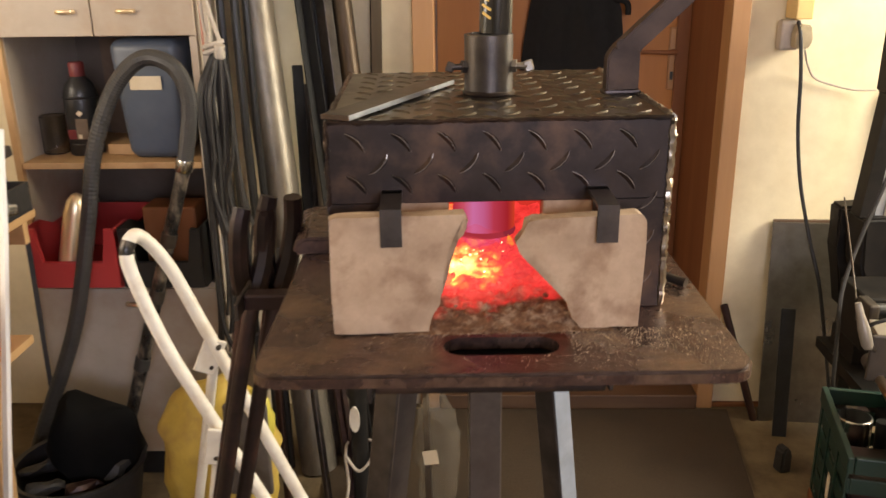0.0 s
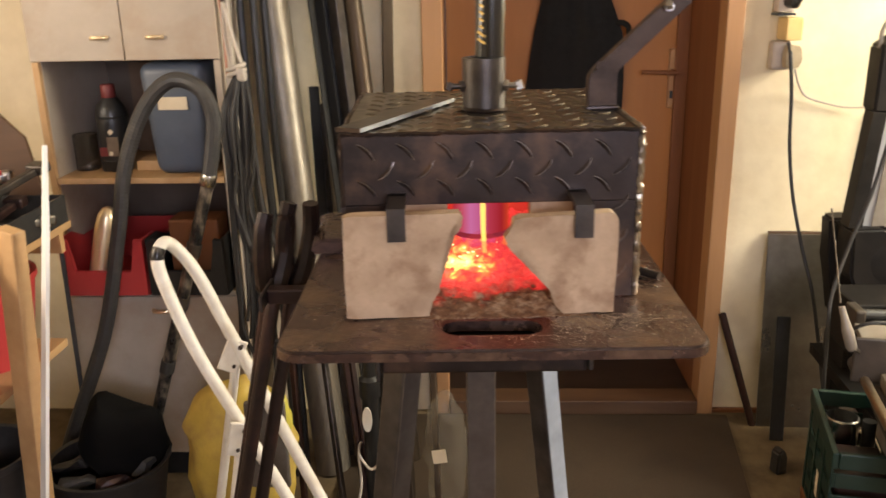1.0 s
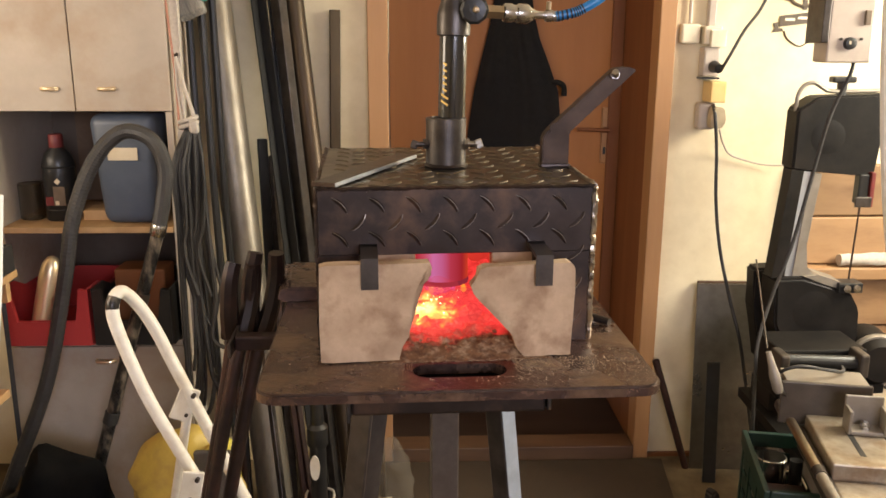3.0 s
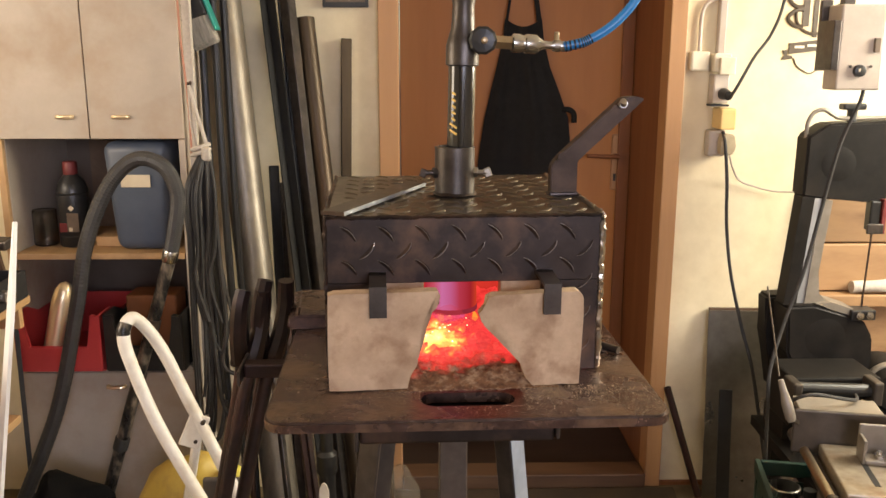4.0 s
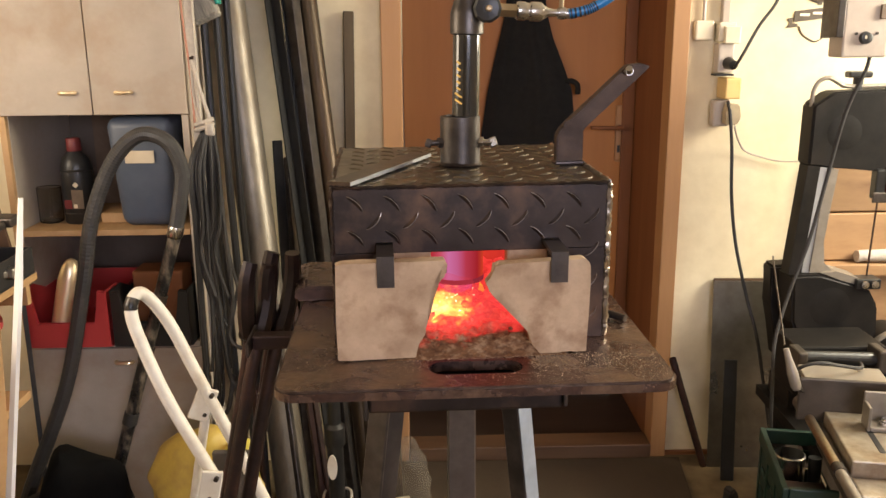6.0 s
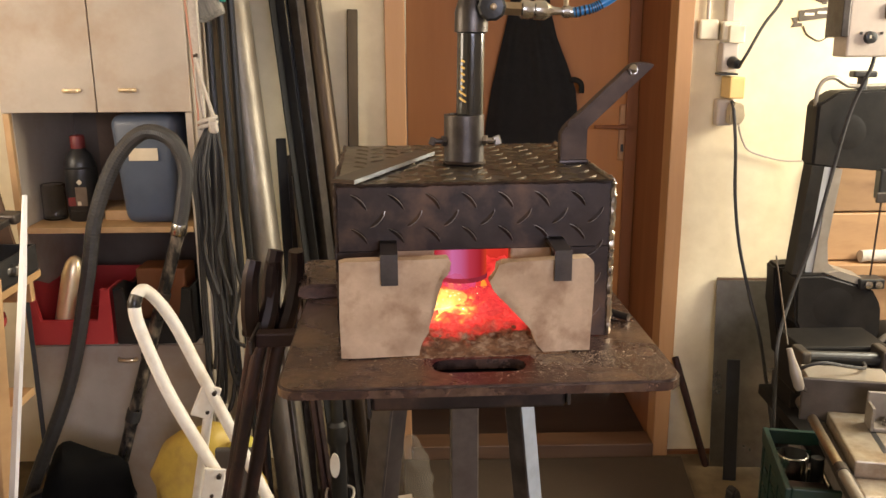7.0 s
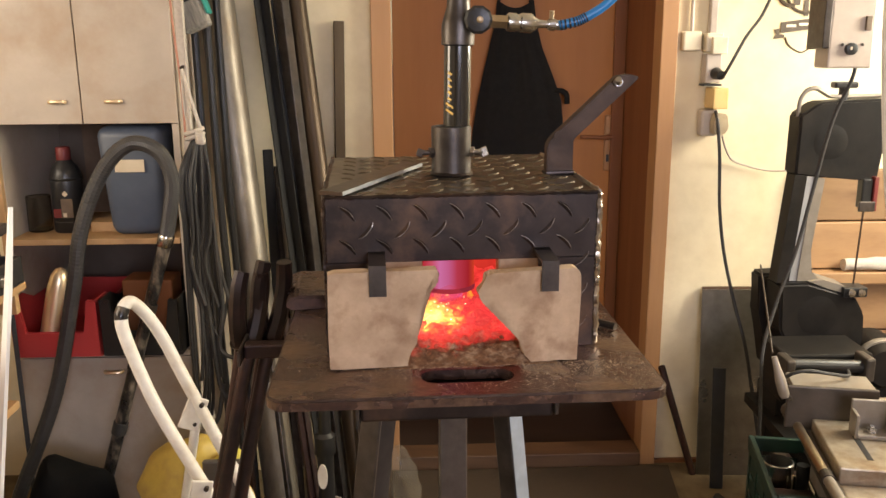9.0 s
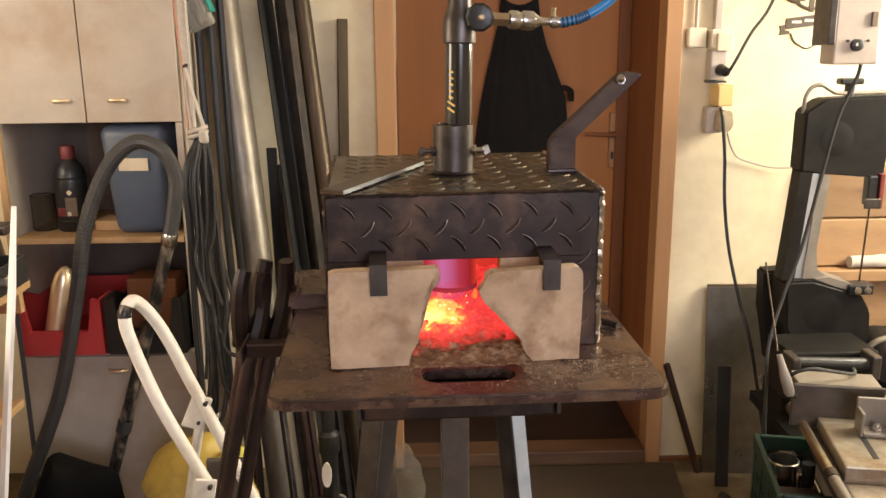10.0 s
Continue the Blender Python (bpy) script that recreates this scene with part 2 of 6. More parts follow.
M_BRASS = surf("brass", (0.46, 0.37, 0.24), (0.58, 0.47, 0.32), 30, 0.33, 1.0, 0.05, (0.34, 0.25, 0.16), 20, 0.5)
M_BLUEH = surf("blue_gas_hose", (0.02, 0.20, 0.52), (0.035, 0.26, 0.62), 40, 0.35, 0, 0.03)
M_WHITE = surf("white_paint_worn", (0.72, 0.67, 0.58), (0.80, 0.76, 0.68), 24, 0.4, 0, 0.06, (0.50, 0.40, 0.28), 14, 0.55)
M_LATH = surf("bright_white_lath", (0.88, 0.87, 0.84), (0.92, 0.91, 0.88), 10, 0.4, 0, 0.02)
M_WHITEP = surf("white_plastic", (0.68, 0.60, 0.46), (0.74, 0.66, 0.52), 10, 0.4, 0, 0.02, (0.6, 0.48, 0.3), 12, 0.3)
M_YELLOWP = surf("yellow_plastic", (0.46, 0.32, 0.055), (0.60, 0.44, 0.09), 10, 0.5, 0, 0.25, (0.30, 0.19, 0.07), 9, 0.8)
M_FLUO = surf("fluorescent_yellow", (0.50, 0.43, 0.055), (0.60, 0.53, 0.09), 12, 0.5, 0, 0.03, (0.34, 0.25, 0.05), 9, 0.5)
M_SOCK = surf("yellowed_grey_plug", (0.40, 0.32, 0.20), (0.50, 0.41, 0.27), 16, 0.45, 0, 0.02, (0.28, 0.21, 0.12), 14, 0.5)
M_OCHRE = surf("ochre_plug", (0.66, 0.45, 0.17), (0.74, 0.53, 0.23), 14, 0.4, 0, 0.02, (0.52, 0.33, 0.12), 14, 0.5)
M_RED = surf("red_plastic", (0.44, 0.040, 0.042), (0.55, 0.058, 0.055), 12, 0.38, 0, 0.04, (0.30, 0.03, 0.03), 6, 0.5)
M_REDD = surf("dull_red_cap", (0.13, 0.018, 0.016), (0.18, 0.026, 0.022), 20, 0.5, 0, 0.03)
M_BLUE = surf("blue_plastic", (0.070, 0.086, 0.115), (0.094, 0.113, 0.148), 8, 0.42, 0, 0.03, (0.045, 0.075, 0.13), 5, 0.5)
M_LABEL = surf("paper_label", (0.60, 0.50, 0.34), (0.68, 0.58, 0.42), 20, 0.7, 0, 0.02)
M_APRON = surf("black_leather", (0.007, 0.0065, 0.006), (0.012, 0.011, 0.010), 45, 0.75, 0, 0.25, (0.017, 0.015, 0.013), 5, 0.5, spec=0.25)
M_DEADBLACK = surf("dead_black", (0.003, 0.003, 0.003), (0.006, 0.0055, 0.005), 30, 0.9, 0, 0.3, spec=0.1)
M_GREEN = surf("green_crate", (0.006, 0.024, 0.016), (0.011, 0.036, 0.025), 14, 0.45, 0, 0.04, (0.02, 0.035, 0.025), 8, 0.5)
M_SAWBLK = surf("saw_black", (0.0085, 0.0072, 0.0064), (0.0145, 0.0125, 0.011), 25, 0.55, 0.0, 0.08, (0.030, 0.023, 0.017), 6, 0.55, spec=0.17)
M_SAWGREY = surf("saw_grey", (0.23, 0.20, 0.165), (0.31, 0.275, 0.23), 16, 0.42, 0.35, 0.05, (0.16, 0.12, 0.08), 7, 0.6)
# vice iron darkened to put the shade of its front faces into the colour
M_VICE = surf("shaded_vice_iron", (0.062, 0.051, 0.041), (0.105, 0.088, 0.071), 18, 0.45, 0.5, 0.06, (0.07, 0.05, 0.035), 7, 0.6)
M_BED = surf("machined_iron", (0.26, 0.215, 0.16), (0.40, 0.345, 0.27), 30, 0.38, 0.55, 0.1, (0.20, 0.115, 0.05), 11, 0.95)
M_LITEDGE = surf("lit_bar_edge", (0.30, 0.315, 0.325), (0.42, 0.435, 0.445), 40, 0.35, 0.5, 0.05, (0.16, 0.16, 0.16), 30, 0.7)
M_STRIP = surf("bare_bright_strip", (0.50, 0.50, 0.50), (0.66, 0.66, 0.66), 20, 0.35, 0.4, 0.03, (0.32, 0.33, 0.35), 9, 0.6, (1, 1, 0.2))
M_CTL = surf("control_box_grey", (0.42, 0.355, 0.305), (0.49, 0.42, 0.36), 14, 0.45, 0, 0.03, (0.34, 0.27, 0.21), 8, 0.4)
M_INK = surf("dark_print", (0.12, 0.085, 0.055), (0.17, 0.12, 0.08), 30, 0.6, 0, 0)
M_EMBLEM = surf("faded_emblem", (0.060, 0.042, 0.027), (0.090, 0.064, 0.043), 30, 0.6, 0, 0)
M_POSTER = surf("poster_white", (0.76, 0.68, 0.54), (0.80, 0.72, 0.58), 5, 0.5, 0, 0)
M_TEAL = surf("teal_plastic", (0.02, 0.24, 0.20), (0.03, 0.30, 0.25), 20, 0.4, 0, 0)
M_BRISTLE = surf("grey_bristles", (0.16, 0.15, 0.13), (0.36, 0.33, 0.28), 90, 0.9, 0, 0.6, stretch=(1, 1, 0.15))
M_CORD = surf("white_cord", (0.42, 0.37, 0.31), (0.54, 0.48, 0.41), 120, 0.8, 0, 0.3)
M_SHEET = surf("grey_sheet_steel", (0.125, 0.106, 0.083), (0.215, 0.188, 0.152), 9, 0.30, 0.75, 0.04, (0.10, 0.085, 0.06), 5, 0.8)
M_REDWIRE = surf("red_wire", (0.36, 0.15, 0.09), (0.44, 0.20, 0.13), 40, 0.5, 0, 0)
M_DIRT = surf("forge_crumbs", (0.42, 0.31, 0.20), (0.62, 0.50, 0.36), 90, 0.95, 0, 0.4)
M_GLASS = bpy.data.materials.new("clear_glass")
M_GLASS.use_nodes = True
M_GLASS.node_tree.nodes["Principled BSDF"].inputs["Transmission Weight"].default_value = 1.0
M_GLASS.node_tree.nodes["Principled BSDF"].inputs["Roughness"].default_value = 0.10
M_GLASS.node_tree.nodes["Principled BSDF"].inputs["Base Color"].default_value = (0.85, 0.84, 0.80, 1)

M_FILM = bpy.data.materials.new("clear_plastic_film")
M_FILM.use_nodes = True
film_tree = M_FILM.node_tree
film_clear, film_mix, film_shine = film_tree.nodes.new("ShaderNodeBsdfTransparent"), film_tree.nodes.new("ShaderNodeMixShader"), film_tree.nodes["Principled BSDF"]
film_clear.inputs[0].default_value = (0.93, 0.92, 0.88, 1)
film_shine.inputs["Base Color"].default_value, film_shine.inputs["Roughness"].default_value = (0.45, 0.40, 0.32, 1), 0.12
film_mix.inputs[0].default_value = 0.13
film_tree.links.new(film_clear.outputs[0], film_mix.inputs[1])
film_tree.links.new(film_shine.outputs[0], film_mix.inputs[2])
film_tree.links.new(film_mix.outputs[0], film_tree.nodes["Material Output"].inputs[0])


# ---- building blocks ----
def part(name, bm, material, parent=None, label="", smooth=False):
    me = bpy.data.meshes.new(name)
    bmesh.ops.recalc_face_normals(bm, faces=bm.faces[:])
    bm.to_mesh(me)
    bm.free()
    for mt in material if isinstance(material, (list, tuple)) else (material,):
        me.materials.append(mt)
    if smooth:
        me.polygons.foreach_set("use_smooth", [True] * len(me.polygons))
        try:
            me.set_sharp_from_angle(angle=radians(40))
        except AttributeError:
            pass
    ob = new(name, me)
    if parent:
        ob.parent = parent
    if label:
        ob["label"] = label
    return ob


def thing(name, m, label, category, group="", kind=""):
    ob = new(name)
    ob.empty_display_size = 0.05
    ob.matrix_world = m
    return tagged(ob, label, category, group, kind)


def box(bm, x0, x1, y0, y1, z0, z1, bevel=0.0, m=None, seg=2):
    r = bmesh.ops.create_cube(bm, size=1.0)
    vs = r["verts"]
    t = Matrix.Translation(((x0 + x1) / 2, (y0 + y1) / 2, (z0 + z1) / 2)) @ Matrix.Diagonal((abs(x1 - x0), abs(y1 - y0), abs(z1 - z0), 1))
    bmesh.ops.transform(bm, matrix=t, verts=vs)
    if bevel:
        es = list({e for v in vs for e in v.link_edges})
        r = bmesh.ops.bevel(bm, geom=es, offset=bevel, segments=seg, affect="EDGES", profile=0.5)
        vs = list({v for f in r["faces"] for v in f.verts} | {v for v in vs if v.is_valid})
    if m is not None:
        bmesh.ops.transform(bm, matrix=m, verts=[v for v in vs if v.is_valid])
    return bm


def prism(bm, pts, y0, y1, m=None, plane="xz"):
    """A flat outline pushed from y0 to y1 (plane xz), or from z0 to z1 (plane xy)."""
    put = (lambda a, b, c: (a, c, b)) if plane == "xz" else (lambda a, b, c: (a, b, c))
    lo = [bm.verts.new(put(a, b, y0)) for a, b in pts]
    hi = [bm.verts.new(put(a, b, y1)) for a, b in pts]
    n = len(pts)
    bm.faces.new(lo)
    bm.faces.new(hi[::-1])
    for i in range(n):
        bm.faces.new((lo[i], hi[i], hi[(i + 1) % n], lo[(i + 1) % n]))
    if m is not None:
        bmesh.ops.transform(bm, matrix=m, verts=lo + hi)
    return bm


def lathe(bm, profile, m=None, n=24):
    """Turned shape about z from (radius, height) pairs."""
    rings, made = [], []
    for r, z in profile:
        ring = [bm.verts.new((r * math.cos(2 * math.pi * i / n), r * math.sin(2 * math.pi * i / n), z)) for i in range(n)]
        rings.append(ring)
        made += ring
    for a, b in zip(rings, rings[1:]):
        for i in range(n):
            bm.faces.new((a[i], a[(i + 1) % n], b[(i + 1) % n], b[i]))
    if profile[0][0] > 1e-4:
        bm.faces.new(rings[0])
    if profile[-1][0] > 1e-4:
        bm.faces.new(rings[-1])
    if m is not None:
        bmesh.ops.transform(bm, matrix=m, verts=made)
    return bm


def along(p0, p1):
    """The pose that carries the z axis from p0 towards p1."""
    d = Vector(p1) - Vector(p0)
    return Matrix.Translation(p0) @ d.to_track_quat("Z", "Y").to_matrix().to_4x4()


def rod(bm, p0, p1, r0, r1=None, n=16):
    length = (Vector(p1) - Vector(p0)).length
    return lathe(bm, [(r0, 0), (r1 or r0, length)], along(p0, p1), n)


def spline(pts, steps=8):
    pts = [Vector(p) for p in pts]
    out = []
    for i in range(len(pts) - 1):
        a, b, c, d = pts[max(i - 1, 0)], pts[i], pts[i + 1], pts[min(i + 2, len(pts) - 1)]
        for s in range(steps):
            t = s / steps
            out.append(0.5 * ((2 * b) + (c - a) * t + (2 * a - 5 * b + 4 * c - d) * t * t + (3 * b - 3 * c + d - a) * t ** 3))
    return out + [pts[-1]]


def hose(bm, pts, r, n=10, steps=8, ribs=0.0):
    """A round hose swept along a smooth curve; ribs: depth of its corrugation."""
    path = spline(pts, steps)
    frame_x, rings = None, []
    for i, p in enumerate(path):
        d = (path[min(i + 1, len(path) - 1)] - path[max(i - 1, 0)]).normalized()
        if frame_x is None:
            frame_x = d.orthogonal().normalized()
        frame_x = (frame_x - d * frame_x.dot(d)).normalized()
        fy = d.cross(frame_x)
        rad = (r(i / (len(path) - 1)) if callable(r) else r) + (ribs if i % 2 else 0)
        rings.append([bm.verts.new(p + rad * (math.cos(2 * math.pi * k / n) * frame_x + math.sin(2 * math.pi * k / n) * fy)) for k in range(n)])
    for a, b in zip(rings, rings[1:]):
        for k in range(n):
            bm.faces.new((a[k], a[(k + 1) % n], b[(k + 1) % n], b[k]))
    bm.faces.new(rings[0])
    bm.faces.new(rings[-1])
    return bm


def bar(bm, p0, p1, w, d, bevel=0.002, turn=0.0):
    """A straight bar of section w by d from p0 to p1."""
    length = (Vector(p1) - Vector(p0)).length
    return box(bm, -w / 2, w / 2, -d / 2, d / 2, 0, length, bevel, along(p0, p1) @ pose(0, 0, 0, 0, 0, turn), 1)


def B():
    return bmesh.new()


def single(name, bm, material, label, category, group="", kind="", smooth=False, m=None):
    ob = part(name, bm, material, None, label, smooth)
    if m is not None:
        ob.matrix_world = m
    return tagged(ob, label, category, group, kind)


def wobble(bm, amount, scale, seed=0.0):
    for v in bm.verts:
        v.co += noise.noise_vector(v.co * scale + Vector((seed, seed, seed))) * amount
    return bm


# ---- the room ----
def wall_with_holes(name, axis, at, thick, a0, a1, z0, z1, holes, material, label):
    """A wall across one axis with rectangular openings (a0, a1, z0, z1)."""
    bm = B()
    cuts_a = sorted({a0, a1, *[h[0] for h in holes], *[h[1] for h in holes]})
    cuts_z = sorted({z0, z1, *[h[2] for h in holes], *[h[3] for h in holes]})
    for p, q in zip(cuts_a, cuts_a[1:]):
        for r, s in zip(cuts_z, cuts_z[1:]):
            if any(h[0] <= p and q <= h[1] and h[2] <= r and s <= h[3] for h in holes):
                continue
            if axis == "y":
                box(bm, p, q, at, at + thick, r, s)
            else:
                box(bm, at, at + thick, p, q, r, s)
    bmesh.ops.remove_doubles(bm, verts=bm.verts[:], dist=1e-5)
    inner = [f for f in bm.faces if len([g for g in bm.faces if g is not f and (g.calc_center_median() - f.calc_center_median()).length < 1e-5])]
    bmesh.ops.delete(bm, geom=inner, context="FACES_ONLY")
    return tagged(part(name, bm, material), label, "wall", kind="structure")


XL, XR, YF, YB, ZC = -1.95, 2.35, -2.65, 2.90, 2.45
DOOR_L, DOOR_R, DOOR_T = -0.105, 0.845, 2.12
wall_with_holes("wall_back", "y", YB, 0.14, XL - 0.14, XR + 0.14, 0, ZC, [(DOOR_L, DOOR_R, 0, DOOR_T)], M_WALL, "cream plastered back wall with brown stains")
wall_with_holes("wall_front", "y", YF - 0.14, 0.14, XL - 0.14, XR + 0.14, 0, ZC, [(0.2, 1.9, 1.4, 2.3)], M_WALL, "cream plastered wall with a wide window opening")
wall_with_holes("wall_left", "x", XL - 0.14, 0.14, YF, YB, 0, ZC, [(0.8, 1.7, 1.2, 2.0)], M_WALL, "cream plastered side wall, unseen, with an opening added for the warm lamp")
wall_with_holes("wall_right", "x", XR, 0.14, YF, YB, 0, ZC, [(1.65, 2.55, 1.30, 2.20)], M_WALL, "cream plastered side wall with a window opening")
tagged(part("floor", box(B(), XL - 0.14, XR + 0.14, YF - 0.14, YB + 0.14, -0.12, 0), M_FLOOR), "stained brownish concrete workshop floor", "floor", kind="structure")
tagged(part("ceiling", box(B(), XL - 0.14, XR + 0.14, YF - 0.14, YB + 0.14, ZC, ZC + 0.1), M_CEIL), "plain pale workshop ceiling", "ceiling", kind="structure")
tagged(part("ground", box(B(), -60, 60, -60, 60, -0.3, -0.13), M_FLOOR), "bare ground around the workshop", "ground", kind="structure")


def build_door():
    d = thing("door_1", pose(0, 0, 0), "closed plain orange-brown wooden door deep in its frame", "door", kind="structure")
    for a, b in ((DOOR_L, DOOR_L + 0.062), (DOOR_R - 0.052, DOOR_R)):
        part("frame", box(B(), a, b, 2.872, 2.96, 0, DOOR_T, 0.003), M_JAMB, d, "light wooden frame post")
    part("frame", box(B(), DOOR_L + 0.062, DOOR_R - 0.052, 2.872, 2.96, DOOR_T - 0.06, DOOR_T, 0.003), M_JAMB, d, "light wooden frame head")
    # dark wood colours of reveal, sill and stop include the deep doorway's shade
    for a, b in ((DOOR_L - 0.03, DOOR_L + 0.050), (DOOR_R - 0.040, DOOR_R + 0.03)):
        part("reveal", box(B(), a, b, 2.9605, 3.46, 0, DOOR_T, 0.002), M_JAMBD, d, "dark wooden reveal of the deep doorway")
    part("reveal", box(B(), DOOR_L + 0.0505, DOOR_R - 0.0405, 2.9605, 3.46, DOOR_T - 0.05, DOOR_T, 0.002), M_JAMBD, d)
    part("sill", box(B(), DOOR_L + 0.051, DOOR_R - 0.041, 2.9605, 3.60, 0, 0.018, 0.001), M_SILL, d, "wooden sill before the door, shade put into its dark colour")
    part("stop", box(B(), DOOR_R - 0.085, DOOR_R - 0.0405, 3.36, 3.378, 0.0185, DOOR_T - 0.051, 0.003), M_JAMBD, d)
    part("leaf", box(B(), DOOR_L + 0.054, DOOR_R - 0.045, 3.38, 3.40, 0.0250, DOOR_T - 0.054, 0.003), M_DOOR, d)
    part("threshold", box(B(), DOOR_L + 0.063, DOOR_R - 0.053, 2.862, 2.960, 0, 0.052, 0.004), M_THRESH, d, "worn wooden threshold")
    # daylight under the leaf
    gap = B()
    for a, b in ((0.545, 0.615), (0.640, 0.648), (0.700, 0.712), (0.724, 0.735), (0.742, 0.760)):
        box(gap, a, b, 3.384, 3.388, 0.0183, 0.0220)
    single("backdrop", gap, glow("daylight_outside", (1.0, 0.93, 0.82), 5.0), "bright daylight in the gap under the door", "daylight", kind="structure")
    hp = part("handle_plate", box(B(), -0.014, 0.014, -0.006, 0, -0.085, 0.125, 0.008, pose(0.752, 3.379, 1.045), 3), M_JAMB, d, "dull brass key plate")
    bm = B()
    rod(bm, (0.752, 3.373, 1.090), (0.752, 3.325, 1.090), 0.009)
    rod(bm, (0.757, 3.327, 1.090), (0.638, 3.325, 1.094), 0.008, 0.007)
    part("lever", bm, M_JAMBD, hp)
    part("keyhole", box(B(), 0.747, 0.757, 3.3705, 3.3725, 0.995, 1.022, 0.0), M_BLACK, hp)


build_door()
tagged(part("floor_mat", prism(B(), [(-0.35, 1.9), (0.765, 1.9), (0.885, 2.845), (-0.35, 2.845)], 0.001, 0.012, plane="xy"), M_MAT), "thin dark brown mat before the door", "mat")
tagged(part("baseboard", box(B(), 0.835, 1.6, 2.882, 2.898, 0, 0.012), M_JAMBD), "thin dark joint at the foot of the wall", "trim", kind="structure")


# ---- forge table ----
TAB = pose(0.084, 1.085, 1.05, 0, 0, 1.8)


def build_table():
    t = thing("forge_table", TAB, "heavy steel forge table with a slotted plate top", "table")
    # plate with a stadium slot, built as a ring of quads between outline and slot
    w, dep, rc = 0.236, 0.56, 0.028
    outer = []
    for cx, cy, a0 in ((w - rc, rc, -90), (w - rc, dep - rc, 0), (-w + rc, dep - rc, 90), (-w + rc, rc, 180)):
        for k in range(7):
            a = radians(a0 + 15 * k)
            outer.append((cx + rc * math.cos(a), cy + rc * math.sin(a)))
    slot, sr, sl, sx, sy = [], 0.0205, 0.0365, 0.0015, 0.060
    for cx, a0 in ((sx + sl, -90), (sx - sl, 90)):
        for k in range(14):
            a = radians(a0 + 180 / 13 * k)
            slot.append((cx + sr * math.cos(a), sy + sr * math.sin(a)))
    bm = B()
    z0, z1 = -0.013, 0.0
    loops = {}
    for key, pts in (("o", outer), ("s", slot)):
        for z in (z0, z1):
            loops[key, z] = [bm.verts.new((x, y, z)) for x, y in pts]
    for z in (z0, z1):
        o, q = loops["o", z], loops["s", z]
        for i in range(28):
            bm.faces.new((o[i], o[(i + 1) % 28], q[(i + 1) % 28], q[i]))
    for key in "os":
        a, b = loops[key, z0], loops[key, z1]
        for i in range(len(a)):
            j = (i + 1) % len(a)
            bm.faces.new((a[i], a[j], b[j], b[i]))
    rim = [bm.edges.get((loops["o", z1][i], loops["o", z1][(i + 1) % 28])) for i in range(28)]
    bmesh.ops.bevel(bm, geom=rim, offset=0.0028, segments=2, affect="EDGES", material=1)
    part("tabletop", bm, [M_TABLE, M_EDGE], t, "brown scaled steel plate with a hand slot")
    # hidden black strip, added to stand for the shade seen through the slot
    part("slot_shade_strip", box(B(), -0.075, 0.078, 0.032, 0.112, -0.020, -0.0155, 0.001), M_DEADBLACK, t, "black strip added under the slot to darken it")
    beam = part("beam", box(B(), -0.132, 0.120, 0.118, 0.158, -0.085, -0.0135, 0.004), M_PLATE, t)
    part("end_plate", box(B(), -0.138, -0.1325, 0.112, 0.164, -0.092, -0.0135, 0.0015), M_STEEL, beam)
    part("end_plate", box(B(), 0.1205, 0.126, 0.112, 0.164, -0.08, -0.0135, 0.0015), M_STEEL, beam)
    part("cross_beam", box(B(), -0.02, 0.02, 0.1585, 0.44, -0.075, -0.0135, 0.004), M_STEEL, t)
    # square legs; the splayed ones stand edge on, daylight on one face painted as a paler plate
    for p0, p1, w, turn, mat in (((-0.009, 0.166, -0.086), (-0.009, 0.166, -1.0495), 0.037, 0, M_LEGB), ((-0.106, 0.185, -0.07), (-0.222, 0.16, -1.0495), 0.035, -38, M_STEEL), ((0.067, 0.215, -0.07), (0.172, 0.30, -1.0495), 0.030, -44, M_STEEL)):
        up = (Vector(p0) - Vector(p1)).normalized()
        side = Vector((math.cos(radians(turn)), math.sin(radians(turn)), 0))
        side = (side - up * side.dot(up)).normalized()
        m = Matrix.Translation(p1) @ Matrix((side, up.cross(side), up)).transposed().to_4x4()
        length = (Vector(p0) - Vector(p1)).length
        lg = part("leg", box(B(), -w / 2, w / 2, -w / 2, w / 2, 0, length, 0.002, m, 1), mat, t)
        if turn:
            part("lit_face", box(B(), w / 2 + 0.0003, w / 2 + 0.0015, -w / 2 + 0.001, w / 2 - 0.001, 0.01, length - 0.03, 0, m), M_LEGLIT if p0[0] > 0 else M_LEGB, lg, "paler plate with the daylight on this face in its colour")
    bm = rod(B(), (0.196, 0.232, 0.0072), (0.222, 0.205, 0.0062), 0.0055, n=10)
    rod(bm, (0.196, 0.232, 0.0072), (0.1915, 0.2365, 0.0072), 0.0072, n=6)
    part("bolt", bm, M_STEEL, t, "dark bolt lying on the plate")
    part("nut", lathe(B(), [(0.004, 0.0), (0.0072, 0.0), (0.0072, 0.006), (0.004, 0.006)], pose(0.208, 0.247, 0.0), 6), M_BRIGHT, t, "bright nut on the plate")
    rk = part("tool_rail", box(B(), -0.308, -0.225, 0.30, 0.325, -0.062, -0.040, 0.003), M_RUST, t, "square rail for hanging tongs")
    part("rail_stop", box(B(), -0.313, -0.3085, 0.27, 0.355, -0.062, -0.040, 0.001), M_STEEL, rk)


build_table()


